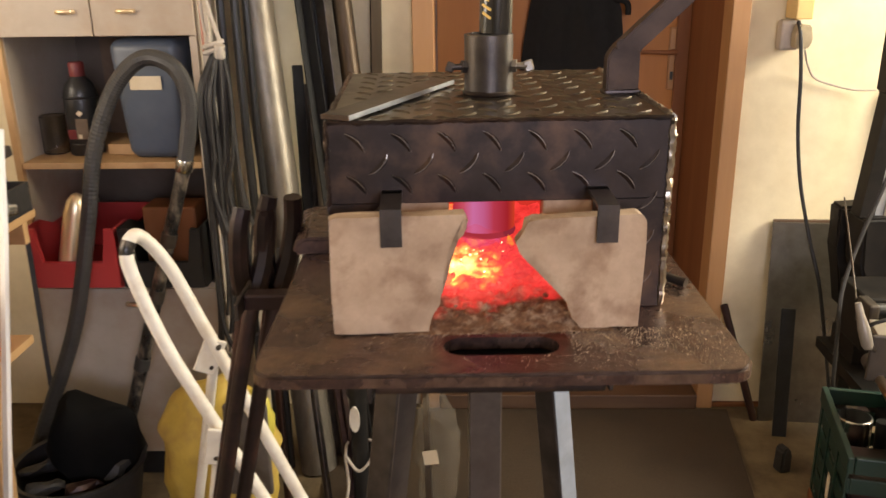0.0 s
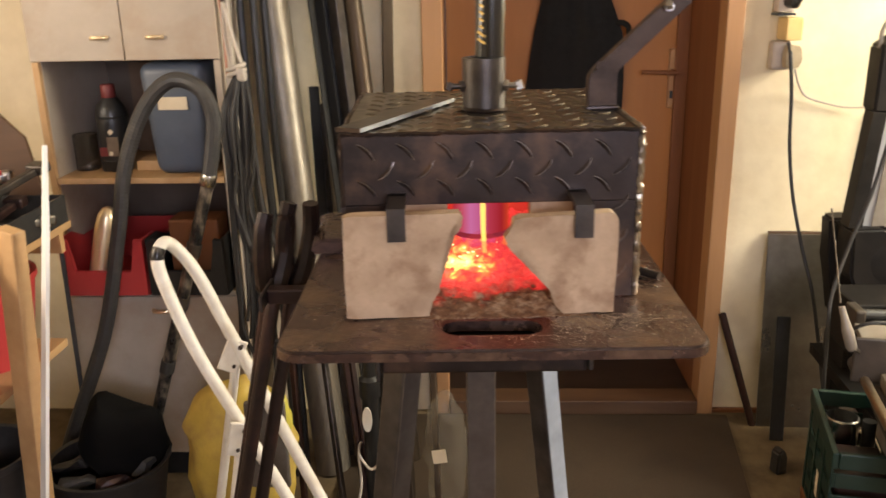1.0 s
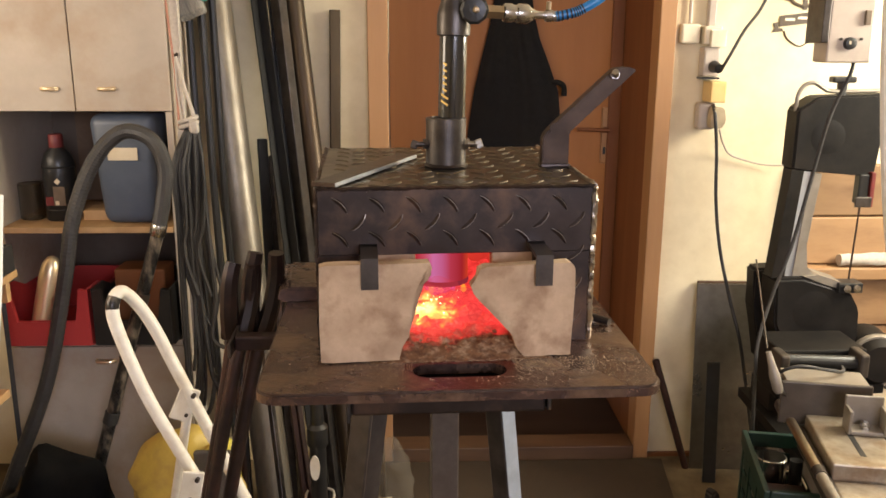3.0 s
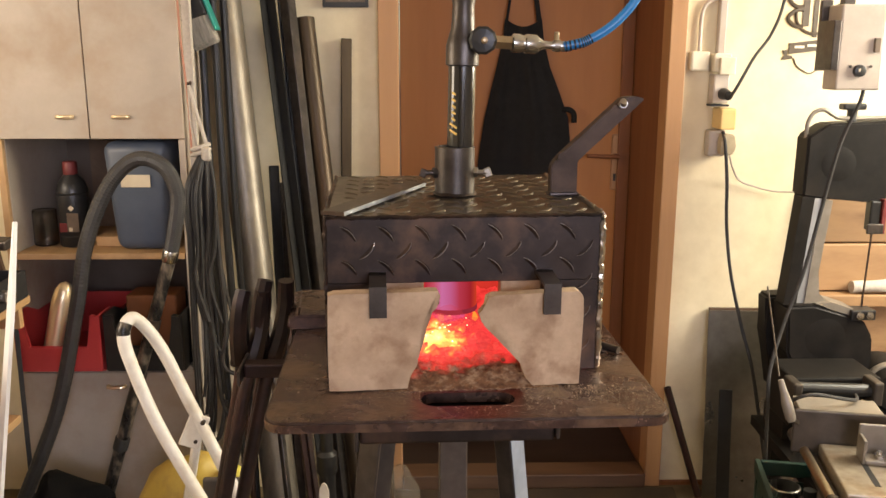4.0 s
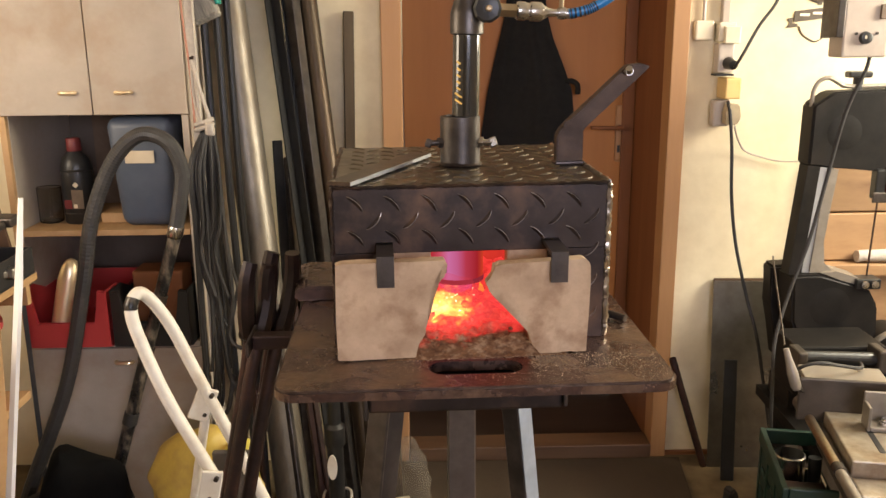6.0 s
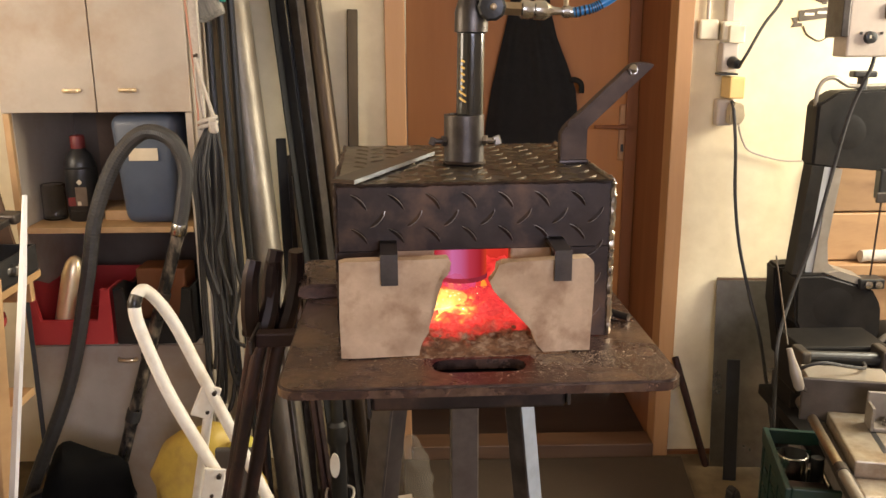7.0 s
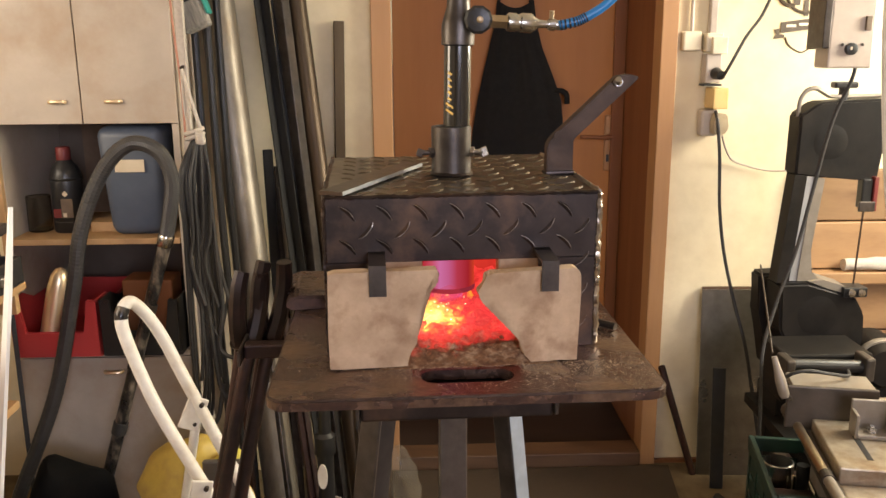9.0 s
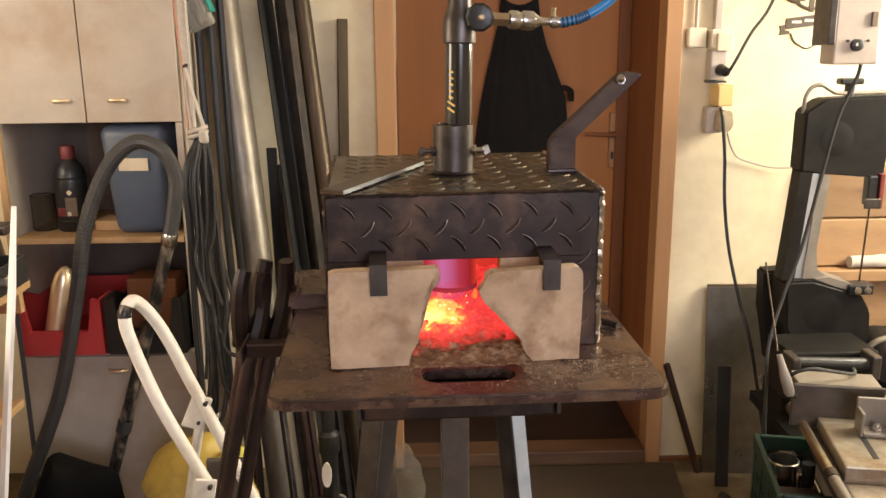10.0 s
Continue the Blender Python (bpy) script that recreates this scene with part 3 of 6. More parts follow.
def build_offcut():
    bm = B()
    prism(bm, [(-0.035, 0), (0.04, 0), (0.04, 0.014), (0.032, 0.021), (-0.020, 0.023), (-0.035, 0.014)], 0, 0.15)
    bmesh.ops.bevel(bm, geom=bm.edges[:], offset=0.004, segments=2, affect="EDGES")
    single("steel_block", bm, M_TABLE, "brown steel block lying on the table behind the forge", "steel block", m=pose(-0.138, 1.415, 1.0505, 0, 0, 6))


build_offcut()

# ---- forge ----
FORGE = pose(0.084, 1.235, 1.0505, 0, 0, 3.2)
FW, FD, FH = 0.1755, 0.375, 0.206


def lugs(bm, put, u0, u1, v0, v1, keep=lambda u, v: True):
    """Raised curved lugs in two crossing rows over a rectangle, dark flanks and a thin crest paled for wear and glint;
    put(u, v, h) places a point.
    """
    su, sv = 0.0462, 0.0435
    steps = [-1, -0.7, -0.25, 0.25, 0.7, 1]
    rnd = random.Random(int(u1 * 1000 + v1 * 7000))
    for half in (0, 1):
        for i in range(-1, int((u1 - u0) / su) + 2):
            for j in range(-1, int((v1 - v0) / sv) + 2):
                cu, cv = u0 + (i + 0.62 + 0.5 * half) * su, v0 + (j + 0.25 + 0.5 * half) * sv
                if not (u0 + 0.010 < cu < u1 - 0.010 and v0 + 0.010 < cv < v1 - 0.010 and keep(cu, cv)):
                    continue
                ang = radians((46 if half else -46) + rnd.uniform(-3, 3))
                c, s = math.cos(ang), math.sin(ang)
                L, W, sag = 0.0140, 0.0030, -0.0030 if half else 0.0030
                side = -1 if half else 1
                crest = rnd.uniform(0.0002, 0.00045)
                lines = [[], [], [], []]
                for t in steps:
                    w = W * (1 - 0.97 * t * t) ** 0.5
                    for lst, off, h in ((lines[0], w, 0.0001), (lines[1], w * 0.40 + crest, 0.0018), (lines[2], w * 0.40 - crest, 0.0018), (lines[3], -w, 0.0001)):
                        a, b = t * L, side * off + sag * (1 - t * t)
                        lst.append(bm.verts.new(put(cu + a * c - b * s, cv + a * s + b * c, h if abs(t) < 1 else h * 0.3)))
                for k in range(3):
                    for q in range(5):
                        f = bm.faces.new((lines[k][q], lines[k][q + 1], lines[k + 1][q + 1], lines[k + 1][q]))
                        f.material_index = 1 if k == 1 else 0


def build_forge():
    g = thing("forge", FORGE, "box-shaped gas forge of dark checker plate with a glowing chamber", "gas forge")
    th = 0.004
    ox0, ox1, oz = -0.112, 0.098, 0.121
    # front: three pieces round the opening
    bm = B()
    box(bm, -FW, FW, 0, th, oz, FH, 0.0012, None, 1)
    box(bm, -FW, ox0, 0, th, 0, oz, 0.0)
    box(bm, ox1, FW, 0, th, 0, oz, 0.0)
    lugs(bm, lambda u, v, h: (u, -h, v), -FW, FW, 0, FH, lambda u, v: v > oz + 0.008 or u > ox1 + 0.01 or u < ox0 - 0.01)
    part("front_plate", bm, [M_PLATE, M_LUG], g)
    # top plate is dusty, and its bright sheen is painted in as well
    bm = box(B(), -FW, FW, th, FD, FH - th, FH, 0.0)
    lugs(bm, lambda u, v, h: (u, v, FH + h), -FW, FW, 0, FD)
    part("top_plate", bm, [M_TOPPLATE, M_LUG], g, "checker-plate top with dust and sheen in its paler colour")
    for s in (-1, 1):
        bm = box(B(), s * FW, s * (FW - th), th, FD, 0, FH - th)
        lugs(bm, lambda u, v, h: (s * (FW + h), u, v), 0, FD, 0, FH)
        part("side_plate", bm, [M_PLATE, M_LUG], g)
    part("back_plate", box(B(), -FW + th, FW - th, FD - th, FD, 0, FH - th), M_PLATE, g)
    # weld beads on the edges; those towards the right window are painted paler as daylit
    for p0, p1 in (((FW, 0.0, 0.002), (FW, 0.0, FH)), ((-FW, 0.0, 0.002), (-FW, 0.0, FH)), ((-FW, 0.0, FH), (FW, 0.0, FH)), ((FW, 0.0, FH), (FW, FD, FH)), ((-FW, 0.0, FH), (-FW, FD, FH))):
        n = 26
        pts = [Vector(p0).lerp(Vector(p1), i / n) for i in range(n + 1)]
        bm = hose(B(), pts, 0.0036 if p0[0] > 0 else 0.0022, 6, 2, 0.0008)
        wobble(bm, 0.0022, 130, 3.1)
        part("weld_bead", bm, M_BEADLIT if p0[0] > 0 and p0[2] < 0.1 or p1[1] > 0.1 and p0[0] > 0 else M_PLATE, g, smooth=True)
    # lining
    part("lining_roof", box(B(), -FW + 0.006, FW - 0.006, 0.006, FD - 0.006, 0.150, FH - 0.006), M_BRICK, g, "pale refractory roof of the chamber")
    for s in (-1, 1):
        part("lining_side", box(B(), s * (FW - 0.006), s * 0.118, 0.03, FD - 0.03, 0.001, 0.149), M_LINING, g, "red-hot chamber wall")
    part("lining_back", box(B(), -FW + 0.006, FW - 0.006, FD - 0.029, FD - 0.006, 0.001, 0.149), M_LINING, g, "red-hot back of the chamber")
    part("lining_strip", box(B(), -0.1175, -0.052, 0.006, 0.0295, 0.045, 0.149, 0.003), M_BRICK, g, "pale edge of the lining")
    part("lining_strip", box(B(), 0.046, 0.1175, 0.006, 0.0295, 0.045, 0.149, 0.003), M_BRICK, g, "pale edge of the lining")
    # clips that hold the bricks
    for cx in (-0.111, 0.1005):
        bm = B()
        prism(bm, [(-0.012, 0.136), (-0.0, 0.136), (-0.0, 0.131), (-0.0585, 0.129), (-0.0585, 0.0945), (-0.0625, 0.0945), (-0.0625, 0.133), (-0.006, 0.136)], cx - 0.0105, cx + 0.0105)
        bmesh.ops.transform(bm, matrix=Matrix(((0, 1, 0, 0), (1, 0, 0, 0), (0, 0, 1, 0), (0, 0, 0, 1))), verts=bm.verts[:])
        part("clip", bm, M_STEEL, g, "dark bent steel clip over a brick")
    # collar for the burner with two clamping screws
    cm = pose(0.0015, 0.165, FH)
    bm = lathe(B(), [(0.0285, 0), (0.0285, 0.070), (0.0228, 0.071), (0.0228, 0.04)], cm, 32)
    col = part("collar", bm, M_STEEL, g, "welded tube collar", smooth=True)
    part("weld_ring", wobble(lathe(B(), [(0.030, 0.0), (0.0315, 0.003), (0.0278, 0.007)], cm, 28), 0.0015, 130), M_PLATE, col, smooth=True)
    for a, r, lab in ((8, 0.0058, "bright thumb screw"), (172, 0.005, "rusty thumb screw")):
        p = Vector((0.0015, 0.165, FH + 0.034))
        d = Vector((math.cos(radians(a)), -0.25, 0)).normalized()
        bm = rod(B(), p + d * 0.026, p + d * 0.046, 0.0038)
        rod(bm, p + d * 0.0265, p + d * 0.033, 0.0078, n=6)
        box(bm, -0.0022, 0.0022, -r, r, -r * 1.2, r * 1.2, 0.002, Matrix.Translation(p + d * 0.047) @ pose(0, 0, 0, 20, 0, a - 90))
        part("thumb_screw", bm, M_BRIGHT if a < 90 else M_STEEL, col, lab)
    # bent handle bracket
    hm = pose(0.156, 0.155, FH)
    bm = B()
    prism(bm, [(-0.019, 0), (0.019, 0), (0.019, 0.050), (0.112, 0.137), (0.098, 0.141), (0.080, 0.139), (-0.012, 0.054), (-0.019, 0.043)], -0.011, 0.011, hm)
    bmesh.ops.bevel(bm, geom=bm.edges[:], offset=0.0018, segments=2, affect="EDGES")
    hb = part("handle_bracket", bm, M_BRACKET, g, "bent steel handle bracket")
    bm = rod(B(), (0.235, 0.143, FH + 0.130), (0.235, 0.137, FH + 0.131), 0.0068, n=6)
    rod(bm, (0.235, 0.136, FH + 0.130), (0.232, 0.128, FH + 0.135), 0.0045)
    part("nut", bm, M_BRIGHT, hb, "shiny nut")
    part("washer", rod(B(), (0.151, 0.143, FH + 0.058), (0.151, 0.139, FH + 0.058), 0.006), M_BRACKET, hb)
    part("weld_ring", wobble(box(B(), 0.134, 0.178, 0.141, 0.169, FH, FH + 0.006, 0.003), 0.002, 110), M_PLATE, hb)
    # burner nozzle inside the chamber
    nz = pose(-0.004, 0.165, 0.038)
    bm = lathe(B(), [(0.0385, 0.007), (0.0380, 0.111)], nz, 32)
    noz = part("nozzle", bm, M_NOZZLE, g, "pink burner nozzle with the firelight on it put into its glow", smooth=True)
    part("nozzle_rim", lathe(B(), [(0.031, 0.0), (0.0390, 0.0), (0.0398, 0.003), (0.0390, 0.0055), (0.031, 0.0055)], nz, 32), M_RIM, noz, "dark nozzle rim", smooth=True)
    return g


build_forge()


def brick_piece(name, pts, y0, y1, label, seed):
    bm = B()
    prism(bm, pts, y0, y1)
    bmesh.ops.triangulate(bm, faces=bm.faces[:])
    bmesh.ops.subdivide_edges(bm, edges=bm.edges[:], cuts=4)
    for v in bm.verts:
        d = noise.noise_vector(v.co * 55 + Vector((seed, 0, 0))) * 0.0014 + noise.noise_vector(v.co * 170 + Vector((0, seed, 0))) * 0.0012
        v.co += Vector((d.x, 0, d.z))
    return single(name, bm, M_BRICK, label, "fire brick", "bricks closing the forge", m=pose(0.084, 1.235, 1.0515, 0, 0, 3.8))


brick_piece("fire_brick", [(-0.172, 0.0), (-0.172, 0.121), (-0.165, 0.123), (-0.040, 0.124), (-0.037, 0.117), (-0.041, 0.104), (-0.051, 0.094), (-0.058, 0.085), (-0.060, 0.068), (-0.062, 0.045), (-0.065, 0.030), (-0.072, 0.022), (-0.077, 0.001)], -0.057, -0.038, "pale broken fire brick closing one side of the forge mouth", 1)
brick_piece("fire_brick", [(0.138, 0.0), (0.140, 0.111), (0.137, 0.117), (0.130, 0.120), (0.044, 0.118), (0.030, 0.1165), (0.021, 0.114), (0.018, 0.104), (0.011, 0.093), (0.017, 0.080), (0.040, 0.054), (0.063, 0.030), (0.068, 0.012), (0.078, 0.0)], -0.057, -0.038, "pale broken fire brick with a slanting broken edge", 7)


def build_coals():
    bm = B()
    nx, ny = 62, 110
    x0, x1, y0, y1 = -0.112, 0.112, -0.062, 0.335
    grid = []
    for j in range(ny + 1):
        line = []
        for i in range(nx + 1):
            x, y = x0 + (x1 - x0) * i / nx, y0 + (y1 - y0) * j / ny
            edge = min(1, (y - y0) / 0.03) * min(1, max(0.0, (0.098 - abs(x + 0.003)) / 0.03) + (1 if y > 0.01 else 0))
            h = 0.007 * edge + 0.012 * max(0, min(1, (y - 0.04) / 0.08))
            h += edge * (0.4 + 0.6 * min(1, max(0, (y + 0.02) / 0.06))) * (0.010 * noise.noise(Vector((x * 45, y * 45, 1))) + 0.006 * noise.noise(Vector((x * 120, y * 120, 5))))
            ridge = math.exp(-((y + 0.018) / 0.022) ** 2) * min(1, max(0.0, (0.100 - abs(x)) / 0.02))
            h += ridge * (0.002 + 0.004 * max(0, x / 0.08) + 0.006 * noise.noise(Vector((x * 110, y * 110, 9))))
            line.append(bm.verts.new((x, y, max(0.0, h))))
        grid.append(line)
    for j in range(ny):
        for i in range(nx):
            bm.faces.new((grid[j][i], grid[j][i + 1], grid[j + 1][i + 1], grid[j + 1][i]))
    m = ember_material("coal_bed", (-0.040, 0.094, 0.02), (0.140, 0.131, 0.2))
    single("coal_bed", bm, m, "heap of glowing coals and brown slag on the forge floor", "coals", kind="stuff", smooth=True, m=FORGE)
    # loose lumps lying on the bed
    bm = B()
    rnd = random.Random(4)
    for k in range(90):
        x, y = rnd.uniform(-0.088, 0.085), rnd.uniform(-0.045, 0.27)
        r = rnd.uniform(0.003, 0.0085) * (0.42 if y < 0.03 else 1)
        res = bmesh.ops.create_icosphere(bm, subdivisions=1, radius=r, matrix=pose(x, y, 0.009 + 0.015 * max(0, min(1, (y - 0.01) / 0.10)) + r * 0.3, rnd.uniform(0, 90), rnd.uniform(0, 90), 0))
        for v in res["verts"]:
            v.co += noise.noise_vector(v.co * 150) * r * 0.5
    single("coal_lumps", bm, m, "loose glowing lumps on the coal bed", "coals", kind="stuff", m=FORGE)
    # bright sparks between the coals
    bm = B()
    for k in range(34):
        x, y = rnd.gauss(-0.035, 0.03), rnd.gauss(0.10, 0.045)
        if y < 0.04 or abs(x) > 0.09:
            continue
        r = rnd.uniform(0.0006, 0.0014)
        bmesh.ops.create_icosphere(bm, subdivisions=1, radius=r, matrix=pose(x, y, 0.026 + 0.004 * rnd.random()))
    single("sparks", bm, glow("spark", (1.0, 0.72, 0.35), 6.0), "tiny bright sparks among the coals", "sparks", kind="stuff", m=FORGE)
    # crumbs of refractory on the table before the mouth
    bm = B()
    for k in range(4200):
        x, y = rnd.gauss(0.03, 0.085), -0.056 - abs(rnd.gauss(0, 0.030))
        if -0.066 > y > -0.114 and abs(x - 0.001) < 0.062:
            continue
        if not -0.22 < x < 0.22 or y < -0.14:
            continue
        r = rnd.uniform(0.0002, 0.0006) * (2.2 if rnd.random() < 0.05 else 1)
        q = [bm.verts.new((x + r * a, y + r * b, r * (0.6 + 0.7 * c_))) for a, b, c_ in ((1, 0.2, 0), (-0.2, 1, 0), (-1, -0.1, 0), (0.1, -1, 0), (0, 0, 1), (0, 0, -0.8))]
        for i in range(4):
            bm.faces.new((q[i], q[(i + 1) % 4], q[4]))
            bm.faces.new((q[(i + 1) % 4], q[i], q[5]))
    for k in range(2600):
        x, y = rnd.uniform(0.06, 0.222), rnd.uniform(-0.142, 0.16)
        if y > -0.06 and x < 0.183:
            continue
        r = rnd.uniform(0.0002, 0.00045) * (2.2 if rnd.random() < 0.04 else 1)
        q = [bm.verts.new((x + r * a, y + r * b, r * (0.6 + 0.7 * c_))) for a, b, c_ in ((1, 0.2, 0), (-0.2, 1, 0), (-1, -0.1, 0), (0.1, -1, 0), (0, 0, 1), (0, 0, -0.8))]
        for i in range(4):
            bm.faces.new((q[i], q[(i + 1) % 4], q[4]))
            bm.faces.new((q[(i + 1) % 4], q[i], q[5]))
    single("crumbs", bm, M_DIRT, "pale crumbs of brick scattered on the table plate", "crumbs", kind="stuff", m=FORGE)


build_coals()

FLAMES = []


def build_flames():
    """Flames in rigid pieces: the violet jet, short tongues over the hot coals, and the streak that shoots down now and then."""
    f = single("flame_jet", lathe(B(), [(0.024, 0.0), (0.027, 0.02), (0.0285, 0.03)], None, 24), M_VIOLET, "violet gas flame blowing down from the burner", "flame", smooth=True)
    FLAMES.append(("jet", f))
    streak = spline([(0, 0, 0.15), (0.0, 0, 0.08), (0.0005, 0, 0.035), (0.002, -0.002, 0.0)], 6)
    bm = hose(B(), streak, lambda t: 0.0040 * (1 - 0.30 * t), 8, 1)
    f = single("flame_streak", bm, M_YELLOW, "thin yellow streak of flame", "flame", smooth=True)
    FLAMES.append(("streak", f))
    bm = hose(B(), spline([(0, 0, 0.004), (0.005, -0.014, -0.002), (0.018, -0.030, -0.004), (0.042, -0.042, -0.005)], 6), lambda t: 0.0035 * (1 - 0.6 * t), 8, 1)
    f = single("flame_lick", bm, M_YELLOW, "yellow lick of flame creeping over the coals", "flame", smooth=True)
    FLAMES.append(("lick", f))
    # the rosy veils paint the soft red haze around the glowing coals
    for k, (x, y, rx, ry, rz) in enumerate(((0.012, 0.105, 0.050, 0.045, 0.022), (-0.028, 0.115, 0.046, 0.040, 0.026), (-0.008, 0.135, 0.034, 0.034, 0.036), (-0.050, 0.098, 0.026, 0.030, 0.012), (-0.036, 0.092, 0.036, 0.034, 0.010))):
        bm = B()
        bmesh.ops.create_icosphere(bm, subdivisions=3, radius=1, matrix=Matrix.Diagonal((rx, ry, rz, 1)))
        wobble(bm, 0.006, 40, k)
        f = single("glow_veil", bm, M_HAZE if k < 3 else M_CORE, "thin rosy veil for flame and red glow haze over the coals" if k < 3 else "bright yellow heart of the flame", "flame", "flames over the coals", smooth=True)
        FLAMES.append((("tongue" if k < 3 else "heart", x, y), f))
    rnd = random.Random(9)
    for k, (x, y) in enumerate(((-0.060, 0.115), (-0.048, 0.135), (-0.035, 0.125), (-0.020, 0.150), (-0.052, 0.165), (0.030, 0.160))):
        h = rnd.uniform(0.012, 0.022)
        bm = lathe(B(), [(0.001, 0), (0.005, h * 0.25), (0.0035, h * 0.6), (0.0003, h)], None, 8)
        wobble(bm, 0.002, 90, k)
        f = single("flame_tongue", bm, M_ORANGE, "short orange flame over the coals", "flame", "flames over the coals", smooth=True)
        FLAMES.append((("tongue", x, y), f))


build_flames()


def build_flat_bar():
    f = thing("flat_bar", pose(-0.0776, 1.2267, 1.2592, 0, 0, -22), "short dark flat bar with a bright edge lying on the forge", "steel bar")
    part("bar", box(B(), -0.020, 0.011, 0, 0.27, 0, 0.0052, 0.0008), M_STEEL, f)
    # thin bright strip paints the highlight along the bar's lit side
    part("edge_strip", box(B(), 0.0112, 0.0125, 0, 0.27, 0, 0.0052, 0.0003), M_LITEDGE, f, "bright strip with the light on the bar's side in its colour")
    part("edge_strip", box(B(), -0.020, 0.0125, -0.0014, -0.0002, 0, 0.0052, 0.0003), M_EDGE, f, "brown strip across the near end")


build_flat_bar()


# ---- burner torch ----
def build_torch():
    t = thing("burner_torch", pose(0.0835, 1.40, 1.29, 0, 1.0, 3), "upright gas burner torch with a glossy black tube", "gas burner")
    bt = part("tube", lathe(B(), [(0.0192, 0), (0.0192, 0.152)], None, 32), M_GLOSS, t, "glossy black tube", smooth=True)
    # gold lettering as plain slanted strokes up the tube
    rnd = random.Random(2)
    for k in range(7):
        a = radians(-128)
        z = 0.058 + k * 0.0088
        hh = 0.013 if k in (0, 1) else 0.0065
        c = Vector((0.0194 * math.cos(a), 0.0194 * math.sin(a), z))
        bm = box(B(), -hh / 2, hh / 2, -0.0005, 0.0005, -0.0014, 0.0014, 0.0, Matrix.Translation(c) @ pose(0, 0, 0, 0, 0, -38) @ pose(0, 0, 0, 0, 28, 0))
        part("print_stroke", bm, M_GOLD, bt)
    part("end_sleeve", lathe(B(), [(0.0193, 0.148), (0.0232, 0.150), (0.0232, 0.176), (0.0205, 0.186), (0.0165, 0.200), (0.0150, 0.228), (0.0175, 0.244), (0.0205, 0.252), (0.0205, 0.30), (0.016, 0.36)], None, 32), M_STEEL, t, "grey cast burner head", smooth=True)
    k = part("valve_knob", lathe(B(), [(0.017, 0), (0.0195, 0.003), (0.0195, 0.013), (0.016, 0.016), (0.006, 0.017)], pose(0.026, -0.018, 0.183, 90, 0, -8), 10), M_BLACK, t, "black lobed valve knob")
    part("knob_screw", lathe(B(), [(0.0045, 0.0), (0.0045, 0.004), (0.002, 0.005)], pose(0.026, -0.036, 0.183, 90, 0, -8), 12), M_BRASS, k)
    vb = part("valve_body", rod(B(), (0.012, 0, 0.183), (0.068, 0, 0.181), 0.0100, n=6), M_BRASS, t, "hexagonal brass valve body")
    m = along((0.068, 0, 0.181), (0.14, 0, 0.178))
    part("coupling", lathe(B(), [(0.011, 0), (0.013, 0.002), (0.013, 0.012), (0.0115, 0.014), (0.0115, 0.018), (0.0135, 0.020), (0.0135, 0.034), (0.011, 0.037), (0.006, 0.045), (0.005, 0.058)], m, 20), M_BRIGHT, t, "knurled quick coupling", smooth=True)
    part("hose_tail", lathe(B(), [(0.0072, 0.058), (0.0072, 0.082)], m, 16), M_BRIGHT, t, smooth=True)
    cl = part("hose_clamp", lathe(B(), [(0.0086, 0.060), (0.0086, 0.068)], m, 16), M_BRIGHT, t)
    part("clamp_screw", rod(B(), (0.131, 0, 0.186), (0.131, -0.002, 0.197), 0.0035), M_BRASS, cl)


build_torch()


def build_gas_hose():
    a = Vector((0.228, 1.403, 1.465))
    g = thing("gas_hose", pose(0, 0, 0), "bright blue rubber gas hose rising from the burner", "hose")
    pts = [a, (0.262, 1.402, 1.474), (0.298, 1.402, 1.497), (0.328, 1.402, 1.533), (0.355, 1.402, 1.59), (0.40, 1.44, 1.75), (0.46, 1.55, 2.0), (0.50, 1.62, 2.449)]
    part("tube", hose(B(), pts, 0.0064, 12), M_BLUEH, g, smooth=True)
    # black spring rings round the first stretch of the hose
    curve = spline([a, (0.250, 1.402, 1.4690), (0.262, 1.402, 1.474), (0.276, 1.402, 1.482)], 8)
    for p, q in zip(curve[1:19:2], curve[2:20:2]):
        part("spring_ring", rod(B(), p, p.lerp(q, 0.8), 0.0075, n=12), M_BLACK, g, "black spring ring", smooth=True)


build_gas_hose()


# ---- left: cabinet and what it holds ----
CX0, CX1, CY0, CY1 = -1.095, -0.600, 2.465, 2.885


